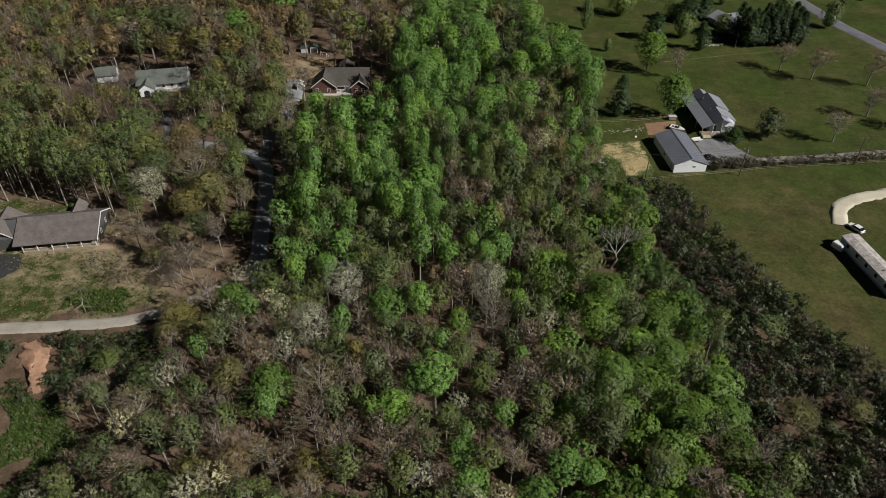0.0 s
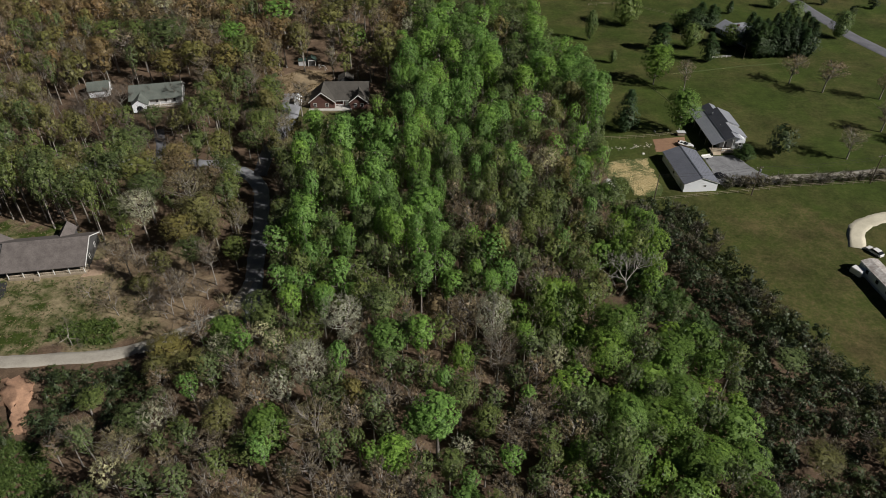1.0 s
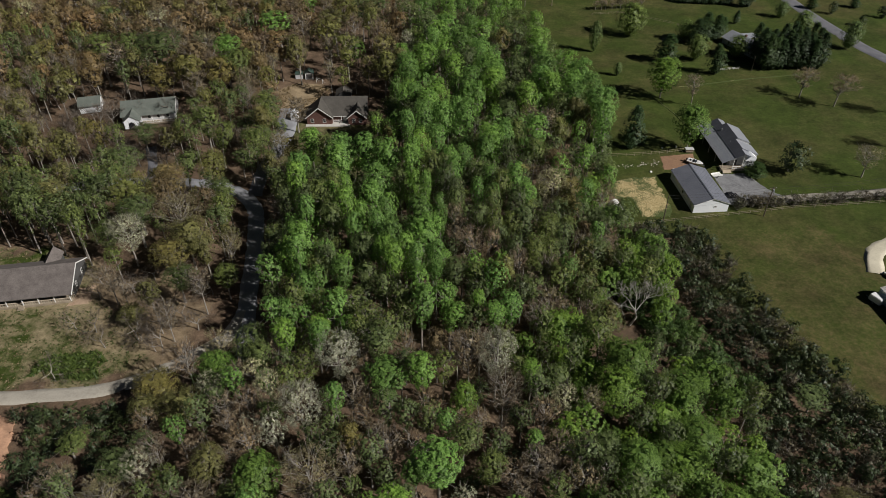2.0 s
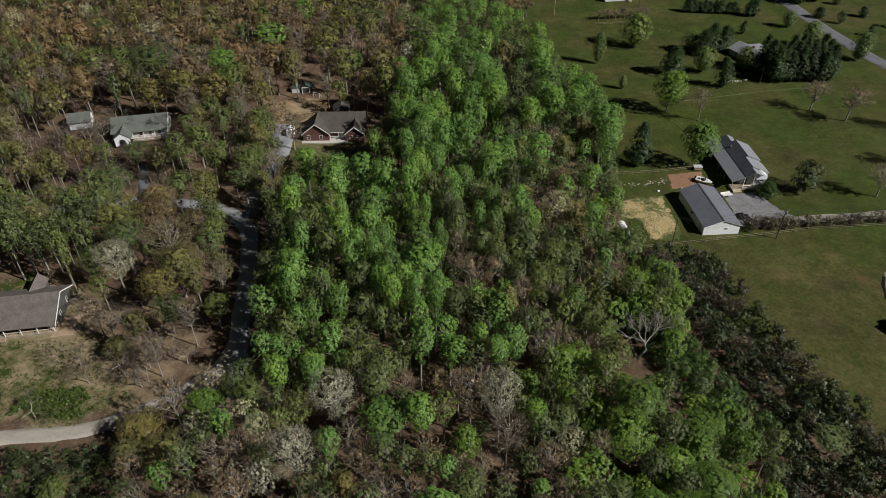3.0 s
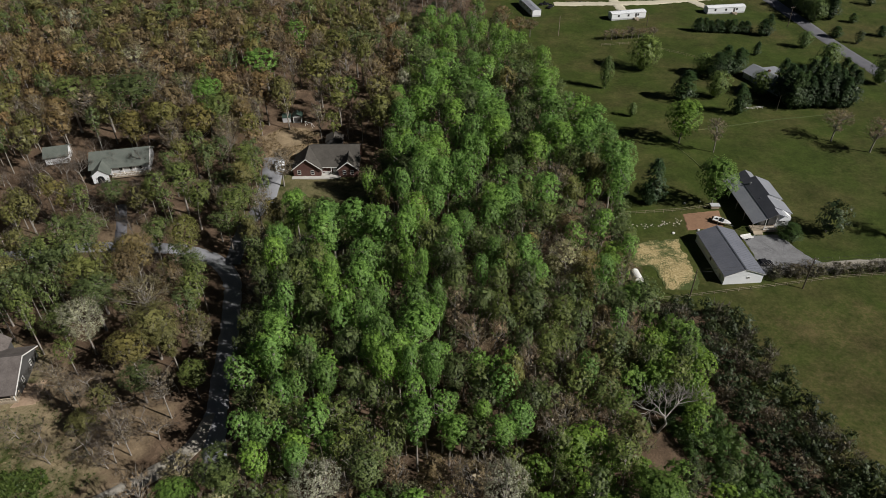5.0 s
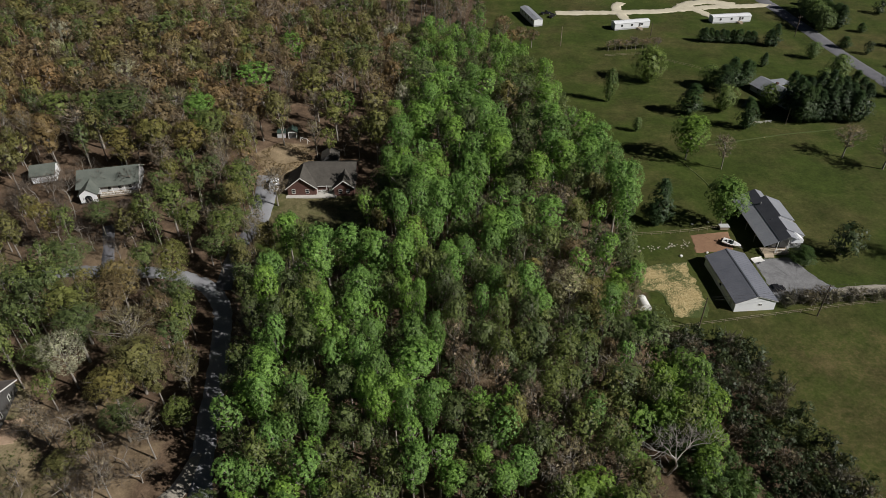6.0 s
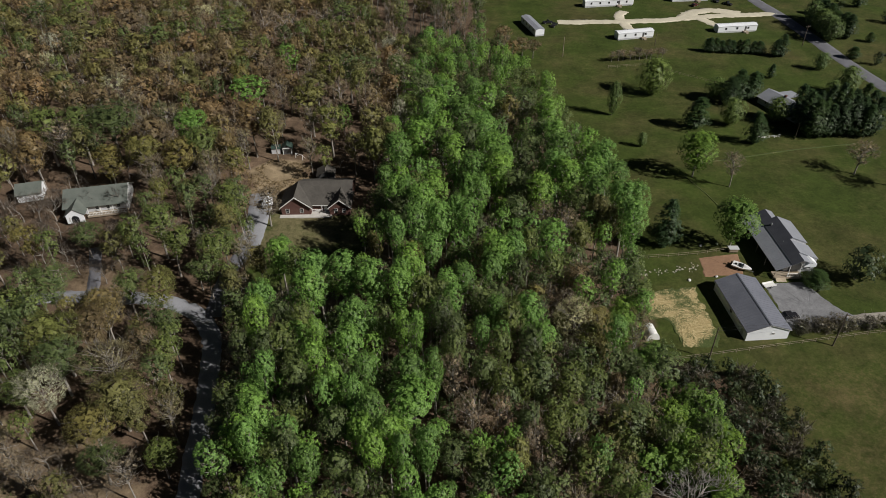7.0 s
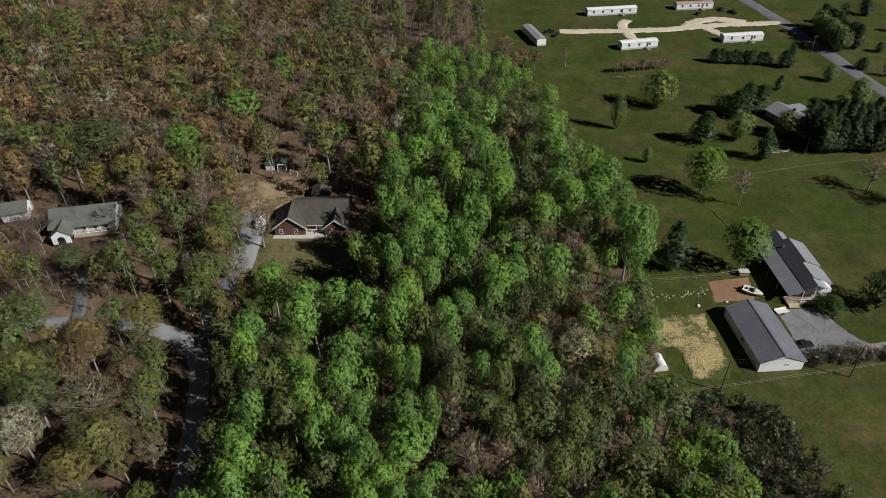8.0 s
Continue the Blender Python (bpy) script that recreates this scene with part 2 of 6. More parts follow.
FIELD = [(14, 900), (14, 470), (18, 400), (22, 350), (36, 292), (37, 262), (43, 236), (48, 212), (49, 172), (64, 166), (68, 144), (72, 125), (78, 113), (88, 97), (96, 60), (900, 60), (900, 900)]
WOOD_ROAD = [(-44, 122), (-48, 138), (-50, 155), (-53, 172), (-55, 182), (-61, 190), (-72, 195), (-99, 196), (-125, 190)]
LANE = [(-160, 104), (-125, 108), (-102, 111.3), (-92, 111.8), (-82, 112.6), (-74, 113.2), (-66, 116), (-59, 121), (-50, 129), (-48, 138)]
HOUSE_DRIVE = [(-57, 188), (-57.5, 205), (-54.5, 218), (-54.5, 232), (-55.5, 246)]
FAR_HOUSE_DRIVE = [(-90, 196), (-93, 206), (-97, 216)]
ASPHALT = [(190, 260), (178, 305), (174.5, 330), (172, 356), (170, 386), (168, 407), (163, 440), (150, 500), (120, 620), (90, 900)]
FAR_LANE = [(168, 411), (155, 410), (140, 409), (126, 407), (108, 402), (86, 400), (56, 400)]
YARD = [(-140, 113), (-100, 113.5), (-72, 115), (-66, 122), (-72, 132), (-84, 141), (-90, 150), (-93, 157), (-120, 163), (-150, 160)]
LAWN = [(-53, 205), (-45, 196), (-33, 194), (-22, 198), (-20, 234), (-54, 234)]
BACK_YARD = [(-61, 236), (-48, 236), (-42, 250), (-44, 260), (-56, 264), (-62, 256)]
FAR_YARD = [(-126, 205), (-90, 208), (-84, 226), (-96, 238), (-130, 240)]
CLEARING = [(-90, 141), (-84, 130), (-70, 117), (-62, 121), (-57, 132), (-60, 144), (-72, 152), (-88, 152)]
NEAR_FIELD = [(70, 170), (71, 140), (78, 112), (90, 88), (100, 70), (150, 70), (150, 150), (112, 148), (104, 172)]
HOUSE_FRONT = [(-124, 197), (-84, 198), (-82, 212), (-90, 208), (-126, 205)]
GLADE = [(20, 195), (27, 195), (27, 200), (20, 200)]


def ground_height(x, y):
    """Gentle swells; the hill rises towards the far woods."""
    x, y = np.asarray(x, float), np.asarray(y, float)
    rise = np.clip((y - 200) / 70, 0, 1) * np.clip((-20 - x) / 80, 0, 1)
    z = 4.0 * rise * rise * (3 - 2 * rise) + 0.25 * np.sin(x * 0.05 + 1) * np.sin(y * 0.043) + 0.12 * np.sin(x * 0.17) * np.cos(y * 0.14 + 2)
    return z


def road_gap(x, y):
    return np.minimum.reduce([along(WOOD_ROAD, x, y) - 4.6, along(LANE, x, y) - 3.8, along(HOUSE_DRIVE[2:], x, y) - 2.6, along(ASPHALT, x, y) - 4.5, along(FAR_LANE, x, y) - 3, along(FAR_HOUSE_DRIVE, x, y) - 2.2])


# ---- the ground ----
def build_ground():
    xs = np.concatenate([[-3000, -1200, -600, -360], np.arange(-260, 260.1, 2.0), [360, 600, 1200, 3000]])
    ys = np.concatenate([[-3000, -800, -200, 0], np.arange(40, 480.1, 2.0), [560, 700, 1100, 3000]])
    gx, gy = np.meshgrid(xs, ys)
    gz = ground_height(gx, gy)
    far = (np.abs(gx) > 300) | (gy < 30) | (gy > 500)
    gz[far] = 0
    rng = np.random.default_rng(3)
    near = ~far
    gz[near] += rng.normal(size=near.sum()) * 0.04
    nx, ny = len(xs), len(ys)
    idx = np.arange(nx * ny).reshape(ny, nx)
    faces = np.stack([idx[:-1, :-1], idx[:-1, 1:], idx[1:, 1:], idx[1:, :-1]], -1).reshape(-1, 4)
    me = mesh_of("ground", np.stack([gx, gy, gz], -1).reshape(-1, 3), faces, GROUND)
    wob_x, wob_y = gx + 2 * np.sin(gy * 0.4) + rng.normal(size=gx.shape), gy + 2 * np.sin(gx * 0.37) + rng.normal(size=gx.shape)
    grass = inside(FIELD, wob_x, wob_y) | inside(LAWN, gx, gy)
    rough = inside(YARD, wob_x, wob_y)
    soil = inside(BACK_YARD, wob_x, wob_y) | inside(GLADE, wob_x, wob_y)
    cover = np.zeros((ny * nx, 4), np.float32)
    cover[:, 0], cover[:, 1], cover[:, 2], cover[:, 3] = grass.ravel(), rough.ravel(), soil.ravel(), 0
    cover[:, 3] = np.where(inside(NEAR_FIELD, wob_x * 0.5 + gx * 0.5, wob_y * 0.5 + gy * 0.5).ravel(), 1.0, 0.0)
    cover[inside(CLEARING, wob_x, wob_y).ravel(), 2] = 0.55
    cover[inside(HOUSE_FRONT, wob_x, wob_y).ravel(), 2] = 0.3
    cover[inside(LAWN, gx, gy).ravel(), 1] = 0.42
    layer = me.color_attributes.new("cover", "FLOAT_COLOR", "POINT")
    layer.data.foreach_set("color", cover.ravel())
    me.polygons.foreach_set("use_smooth", np.ones(len(faces), bool))
    return tagged(new("ground", me), "rolling ground of mown grass and brown leaf litter", "ground", kind="structure")


def ground_material():
    m, nt, b = material("ground_cover")
    at = place_of(nt)
    sep = nt.nodes.new("ShaderNodeSeparateColor")
    att = nt.nodes.new("ShaderNodeAttribute")
    att.attribute_name = "cover"
    nt.links.new(att.outputs["Color"], sep.inputs[0])
    big, mid, small = noise_of(nt, 0.035, 5, 0.6, at), noise_of(nt, 0.25, 5, 0.65, at), noise_of(nt, 2.5, 5, 0.75, at)
    fine = noise_of(nt, 9.0, 4, 0.8, at)
    grain = mix(nt, 0.5, small, fine)
    litter = ramp(nt, mix(nt, 0.6, mid, grain), [(0.34, (0.034, 0.024, 0.018)), (0.5, (0.118, 0.082, 0.055)), (0.66, (0.255, 0.182, 0.124))])
    green = ramp(nt, mix(nt, 0.6, mid, grain), [(0.34, (0.025, 0.038, 0.0075)), (0.5, (0.044, 0.065, 0.012)), (0.66, (0.072, 0.095, 0.021))])
    dry = ramp(nt, mix(nt, 0.6, mid, grain), [(0.36, (0.05, 0.042, 0.017)), (0.64, (0.145, 0.116, 0.052))])
    tuft = noise_of(nt, 0.9, 6, 0.75, at)
    parched = ramp(nt, mix(nt, 0.5, noise_of(nt, 0.06, 4, 0.6, at), tuft), [(0.43, (0.08,) * 3), (0.6, (0.9,) * 3)])
    grass = mix(nt, mix(nt, att.outputs["Alpha"], ramp(nt, mix(nt, 0.3, big, tuft), [(0.45, (0, 0, 0)), (0.62, (0.6,) * 3)]), parched), green, dry)
    grass = mix(nt, 1.0, grass, ramp(nt, mix(nt, 0.5, tuft, noise_of(nt, 0.075, 4, 0.55, at)), [(0.36, (0.7,) * 3), (0.64, (1.25,) * 3)]), "MULTIPLY")
    weeds = mix(nt, ramp(nt, mix(nt, 0.6, mid, big), [(0.42, (0, 0, 0)), (0.52, (1, 1, 1))]), green, ramp(nt, mix(nt, 0.5, tuft, grain), [(0.35, (0.12, 0.1, 0.055)), (0.65, (0.36, 0.3, 0.185))]))
    soil = ramp(nt, mix(nt, 0.5, mid, grain), [(0.36, (0.11, 0.08, 0.05)), (0.64, (0.4, 0.315, 0.2))])
    col = mix(nt, sep.outputs[0], litter, grass)
    col = mix(nt, sep.outputs[1], col, weeds)
    col = mix(nt, sep.outputs[2], col, soil)
    nt.links.new(col, b.inputs["Base Color"])
    b.inputs["Roughness"].default_value = 0.95
    b.inputs["Specular IOR Level"].default_value = 0.15
    bp = node(nt, "ShaderNodeBump", Strength=0.5, Distance=0.2)
    nt.links.new(mix(nt, 0.7, mid, grain), bp.inputs["Height"])
    nt.links.new(bp.outputs["Normal"], b.inputs["Normal"])
    return m


GROUND = ground_material()
GRAVEL = surface("pale_gravel", (0.24, 0.22, 0.185), (0.46, 0.43, 0.37), 0.25, 3, 0.95, 0, 0.5, 0.05)
WORN_ASPHALT = surface("worn_grey_chip_road", (0.085, 0.087, 0.1), (0.18, 0.183, 0.205), 0.2, 4, 0.9, 0, 0.4, 0.03)
CHIP_ROAD = surface("pale_grey_chip_seal", (0.16, 0.165, 0.18), (0.33, 0.34, 0.365), 0.2, 4, 0.9, 0, 0.4, 0.03)
CREAM_GRAVEL = surface("cream_limestone_gravel", (0.43, 0.395, 0.3), (0.68, 0.635, 0.5), 0.2, 3, 0.95, 0, 0.4, 0.04)


def straw_material():
    m, nt, b = material("straw_mulch")
    at = place_of(nt)
    wave = node(nt, "ShaderNodeTexNoise", Scale=0.45, Detail=4.0, Distortion=7.0)
    nt.links.new(at, wave.inputs["Vector"])
    patchy, fine = noise_of(nt, 0.16, 4, 0.6, at), noise_of(nt, 4.0, 4, 0.8, at)
    rows = mix(nt, 0.45, wave.outputs["Fac"], fine)
    straw = ramp(nt, rows, [(0.3, (0.12, 0.1, 0.04)), (0.48, (0.36, 0.28, 0.13)), (0.68, (0.66, 0.55, 0.31))])
    grass = ramp(nt, fine, [(0.34, (0.03, 0.047, 0.009)), (0.66, (0.085, 0.113, 0.025))])
    rim = nt.nodes.new("ShaderNodeAttribute")
    rim.attribute_name = "cover"
    thick = mix(nt, 0.4, ramp(nt, mix(nt, 0.45, patchy, rows), [(0.4, (0, 0, 0)), (0.58, (1, 1, 1))]), rim.outputs["Fac"])
    col = mix(nt, ramp(nt, thick, [(0.5, (0, 0, 0)), (0.8, (1, 1, 1))]), grass, straw)
    nt.links.new(col, b.inputs["Base Color"])
    b.inputs["Roughness"].default_value = 0.95
    bp = node(nt, "ShaderNodeBump", Strength=0.7, Distance=0.12)
    nt.links.new(rows, bp.inputs["Height"])
    nt.links.new(bp.outputs["Normal"], b.inputs["Normal"])
    return m


STRAW = straw_material()
RED_CLAY = surface("bare_red_clay", (0.18, 0.1, 0.06), (0.33, 0.2, 0.12), 0.3, 2.5, 0.95, 0, 0.6, 0.06)
CONCRETE = surface("poured_concrete", (0.4, 0.39, 0.36), (0.6, 0.58, 0.54), 0.4, 6, 0.85)
build_ground()


def strip(name, line, width, mat, label, lift=0.05, ragged=0.25, category="road"):
    """A road laid along a line, with ragged edges and real thickness."""
    rng = np.random.default_rng(len(line) * 7 + int(width * 10))
    pts = [np.array(line[0], float)]
    for a, b in zip(line, line[1:]):
        a, b = np.array(a, float), np.array(b, float)
        n = max(2, int(np.linalg.norm(b - a) / 1.5))
        pts += [a + (b - a) * k / n for k in range(1, n + 1)]
    pts = np.array(pts)
    for _ in range(6):
        pts[1:-1] = (pts[:-2] + 2 * pts[1:-1] + pts[2:]) / 4
    d = np.gradient(pts, axis=0)
    d /= np.linalg.norm(d, axis=1, keepdims=True)
    side = np.stack([-d[:, 1], d[:, 0]], -1)
    rows = []
    for q, z in ((-1.1, -0.25), (-1, -0.05), (-0.5, 0.01), (0, 0.03), (0.5, 0.01), (1, -0.05), (1.1, -0.25)):
        w = width / 2 * q + (rng.normal(size=len(pts)) * ragged * 0.6 if abs(q) >= 1 else 0) * np.sign(q)
        p = pts + side * np.reshape(w, (-1, 1))
        rows.append(np.column_stack([p, ground_height(p[:, 0], p[:, 1]) + lift + 0.06 + z]))
    k, n = len(rows), len(pts)
    verts = np.stack(rows, 1).reshape(-1, 3)
    idx = np.arange(n * k).reshape(n, k)
    faces = np.stack([idx[:-1, :-1], idx[1:, :-1], idx[1:, 1:], idx[:-1, 1:]], -1).reshape(-1, 4)
    return tagged(new(name, mesh_of(name, verts, faces[:, ::-1], mat)), label, category, kind="structure")


def patch(name, poly, mat, label, lift=0.05, ragged=0.3, category="ground"):
    """A spread of loose material over a polygon, its rim uneven, thinning to the ground."""
    rng = np.random.default_rng(len(poly) * 13 + int(abs(poly[0][0])))
    rim = []
    for a, b in zip(poly, poly[1:] + poly[:1]):
        a, b = np.array(a, float), np.array(b, float)
        n = max(1, int(np.linalg.norm(b - a) / 1.0))
        rim += [a + (b - a) * k / n + rng.normal(size=2) * ragged for k in range(n)]
    rim = np.array(rim)
    mid = rim.mean(0)
    rings = [rim, mid + (rim - mid) * 0.93, mid + (rim - mid) * 0.72, mid + (rim - mid) * 0.25]
    verts, n = [], len(rim)
    for r, z in zip(rings, (-0.12, lift + 0.02, lift + 0.05, lift + 0.06)):
        verts.append(np.column_stack([r, ground_height(r[:, 0], r[:, 1]) + z + (rng.normal(size=n) * 0.02 if z > 0 else 0)]))
    bm = bmesh.new()
    vs = [[bm.verts.new(p) for p in ring] for ring in verts]
    for a, b in zip(vs, vs[1:]):
        for i in range(n):
            bm.faces.new((a[i], a[(i + 1) % n], b[(i + 1) % n], b[i]))
    bm.faces.new(vs[-1])
    bmesh.ops.recalc_face_normals(bm, faces=bm.faces)
    me = bpy.data.meshes.new(name)
    bm.to_mesh(me)
    bm.free()
    me.materials.append(mat)
    cover = me.attributes.new("cover", "FLOAT", "POINT")
    cover.data.foreach_set("value", np.repeat(np.array((0.0, 0.35, 1.0, 1.0), np.float32), n))
    return tagged(new(name, me), label, category, kind="structure")


strip("road", ASPHALT, 7.0, WORN_ASPHALT, "grey two-lane country road beside the fields", ragged=0.1)
strip("road", WOOD_ROAD, 4.4, CHIP_ROAD, "grey chip-sealed lane through the woods", ragged=0.3)
strip("road", LANE, 3.6, GRAVEL, "pale gravel lane below the porch house", ragged=0.12)
strip("driveway", HOUSE_DRIVE[:3], 4.2, WORN_ASPHALT, "grey driveway of the brick house", 0.09, 0.12, "driveway")
strip("driveway", [(-54.5, 217), (-54.8, 232), (-56.5, 243)], 6.2, CHIP_ROAD, "pale grey parking drive beside the brick house", 0.1, 0.15, "driveway")
strip("driveway", FAR_HOUSE_DRIVE, 3.0, WORN_ASPHALT, "pale driveway under the trees", 0.08, 0.2, "driveway")
strip("road", FAR_LANE, 6.0, CREAM_GRAVEL, "cream gravel lane between the mobile homes", 0.05, 0.6)
patch("parking_area", [(82.5, 200), (93, 200.5), (97.5, 190), (101, 186.5), (101, 183.5), (82.8, 182.5)], surface("grey_crushed_stone", (0.115, 0.117, 0.125), (0.27, 0.275, 0.285), 0.35, 2.5, 0.95), "grey crushed-stone parking area beside the metal shed", ragged=0.12)
patch("straw_bed", [(49.4, 194.4), (56.4, 198.4), (64.6, 198.3), (65.0, 188.4), (65.8, 179.8), (63.7, 176.5), (55.4, 176.3), (55.4, 183.5), (53.4, 187.4), (49.4, 186.2)], STRAW, "yellow straw spread over seeded soil")
patch("clay_yard", [(69, 210.8), (80.5, 212.4), (79, 203), (68.2, 202.4)], RED_CLAY, "bare reddish soil beside the barn", ragged=0.1)


# ---- woods ----
PROTO = {}


def prototype(kind, k, detail=1):
    """Shared meshes of one tree variant."""
    key = (kind, k, detail)
    if key not in PROTO:
        wood, crown = tree_arrays(kind, 100 * k + len(kind), (0.5, 1.0, 1.9)[detail], (1.36, 1.0, 0.68)[detail]) if kind != "bare" else bare_arrays(40 + k)
        PROTO[key] = (mesh_of("trunk", *wood, BARK), mesh_of("crown", *crown, LEAF.get(kind, TWIG)))
    return PROTO[key]


WORDS = {
    "poplar": ("tulip_tree", "tall straight tree with fresh bright green leaves", "tree", "bright green stand"),
    "oak": ("oak_tree", "woodland oak with sparse young olive-green leaves", "tree", "woodland oaks"),
    "maple": ("maple_tree", "rounded tree in full yellow-green spring leaf", "tree", "yellow-green trees"),
    "budding": ("budding_tree", "grey-brown woodland tree with opening buds", "tree", "budding trees"),
    "pale": ("catkin_tree", "tree with pale grey-green catkins on bare branches", "tree", "catkin trees"),
    "russet": ("russet_oak", "broad woodland oak with russet-tan young leaves", "tree", "russet oaks"),
    "olive": ("olive_oak", "broad woodland oak in olive-yellow young leaf", "tree", "olive oaks"),
    "cedar": ("cedar_tree", "dense dark green cedar", "tree", "cedars"),
    "brush": ("brush", "grey-brown twiggy brush in the thicket", "shrub", "thicket brush"),
    "bush": ("bush", "bright green undergrowth bush at the wood edge", "bush", "undergrowth bushes"),
    "shade": ("shade_tree", "spreading green tree standing in the grass", "tree", "pasture trees"),
    "bare": ("bare_tree", "leafless spreading tree standing in the grass", "tree", "bare trees"),
    "shrub": ("shrub", "dark green shrub in the thicket", "shrub", "thicket shrubs"),
}
MADE = {}


def plant(kind, x, y, high=1.0, wide=1.0, turn=0.0, k=0, label="", name="", fine=False, detail=None):
    """One tree: an empty at its foot with trunk and crown."""
    plain, words, category, group = WORDS[kind]
    tree = tagged(new(name or plain), label or words, category, group)
    tree.matrix_world = pose(x, y, float(ground_height(x, y)) - 0.05, 0, 0, turn) @ Matrix.Diagonal((wide, wide, high, 1))
    for data, part_name in zip(prototype(kind, k, detail if detail is not None else 1 if fine else int(y < 265)), ("trunk", "crown")):
        new(part_name, data).parent = tree
    MADE[kind] = MADE.get(kind, 0) + 1
    return tree


SPOTS = np.zeros((0, 3))
rng_w = np.random.default_rng(11)
# clear ground: x, y, half width, half depth
CLEAR = [(74.5, 188, 9, 12), (91, 212, 9, 14), (-35, 236, 18, 13), (-101, 146, 14, 8), (-101, 227, 11, 7), (-122, 238, 6, 5), (150, 345, 16, 14), (-56, 238, 4, 7), (-44, 262, 10, 5), (-174, 424, 22, 33)]


def free_spot(x, y, gap):
    return len(SPOTS) == 0 or bool((np.hypot(SPOTS[:, 0] - x, SPOTS[:, 1] - y) > np.maximum(gap, SPOTS[:, 2]) * 0.9).all())


def scatter(poly, gap, tries, roads=0.5, avoid=()):
    """Uneven spots in a polygon, none nearer than gap to another."""
    global SPOTS
    xs, ys = [p[0] for p in poly], [p[1] for p in poly]
    px, py = rng_w.uniform(min(xs), max(xs), tries), rng_w.uniform(min(ys), max(ys), tries)
    ok = inside(poly, px, py) & (road_gap(px, py) >= roads)
    for a in avoid:
        ok &= ~inside(a, px, py)
    for cx, cy, w, d in CLEAR:
        ok &= (np.abs(px - cx) > w) | (np.abs(py - cy) > d)
    out = []
    for x, y in zip(px[ok], py[ok]):
        if free_spot(x, y, gap):
            SPOTS = np.vstack([SPOTS, (x, y, gap)])
            out.append((x, y))
    return out


def wood(poly, gap, mixture, tries=4000, roads=0.5, avoid=(), size=(0.85, 1.15), far=False):
    """A wood of several kinds in given shares: single trees near, arrays for the joined far woods."""
    kinds, shares = list(mixture), np.array(list(mixture.values()), float)
    for x, y in scatter(poly, gap, tries, roads, avoid):
        kind = kinds[rng_w.choice(len(kinds), p=shares / shares.sum())]
        h, w = rng_w.uniform(*size), rng_w.uniform(0.85, 1.15)
        if far or MADE.get(kind, 0) >= 295:
            FAR.setdefault(kind, []).append((x, y, h, w * (1.15 if far else 1), rng_w.uniform(0, 6.28)))
        else:
            plant(kind, x, y, h, w * h ** 0.5 * 1.06, rng_w.uniform(0, 360), int(rng_w.integers(0, 5)), detail=0)


def standing(kind, rows):
    """Single trees that stand out: x, y, height and crown width in metres."""
    global SPOTS
    for n, (x, y, h, w) in enumerate(rows):
        plant(kind, x, y, h / TREES[kind][0], w / (1.6 if kind == "maple" else 1.85) / TREES[kind][2], n * 77.0, n % 5, detail=2 if w > 6.8 and y < 200 and kind != "poplar" else None)
        SPOTS = np.vstack([SPOTS, (x, y, max(3.0, w * 0.7))])


standing("poplar", [
    (13.7, 63.2, 10, 4.2), (16.4, 63.3, 11, 5.6), (5.3, 65.3, 11, 6), (21.1, 68.6, 11, 6.2), (25.3, 68.9, 11, 4.3), (3.1, 71.0, 11, 5.1),
    (-8.6, 80.3, 13, 6.3), (25.1, 82.9, 10, 5.5), (-1.5, 87.2, 15, 8), (-5.8, 88.7, 13, 5.5), (-11.6, 106.5, 14, 7.5), (-4.7, 108.3, 16, 5.5),
    (16.9, 110.1, 13, 3.9), (-33.1, 117.4, 16, 4.6), (-27.0, 118.5, 16, 4.1), (-26.7, 122.6, 12, 4.4), (-20.8, 123.3, 12, 3.9), (10.4, 124.6, 15, 4.9),
    (-33.7, 124.9, 15, 4.4), (0.5, 125.5, 14, 5), (14.6, 126.4, 16, 5), (7.2, 128.7, 15, 3.3),
])
standing("poplar", [
    (-31.5, 130.8, 17, 4.5), (-6.5, 134.2, 23.5, 3.3), (-22.9, 134.8, 19, 4.7), (-2.4, 135.1, 23.5, 3.8), (-11.9, 135.6, 23.5, 4.2), (-9.2, 136.6, 23.5, 4.2),
    (-32.7, 136.7, 23.5, 4.4), (-3.1, 138.0, 20, 3.8), (-35.7, 139.2, 20, 5.8), (-14.3, 140.0, 22, 5), (-12.1, 141.8, 23.5, 4.8), (-32.9, 143.6, 22, 5.8),
    (-15.9, 147.1, 23.5, 4.1), (-21.3, 147.3, 22, 4.2), (-6.9, 147.4, 22, 8.1), (-19.4, 149.6, 23.5, 3.6), (-5.7, 152.1, 23.5, 5.6), (-14.3, 152.6, 23.5, 4.2),
    (-1.3, 153.2, 23.5, 3.6), (-34.5, 153.4, 23.5, 4.2), (-23.4, 155.2, 23.5, 4.8), (-18.2, 161.2, 22, 5.6), (-25.0, 162.3, 23.5, 3.5),
])
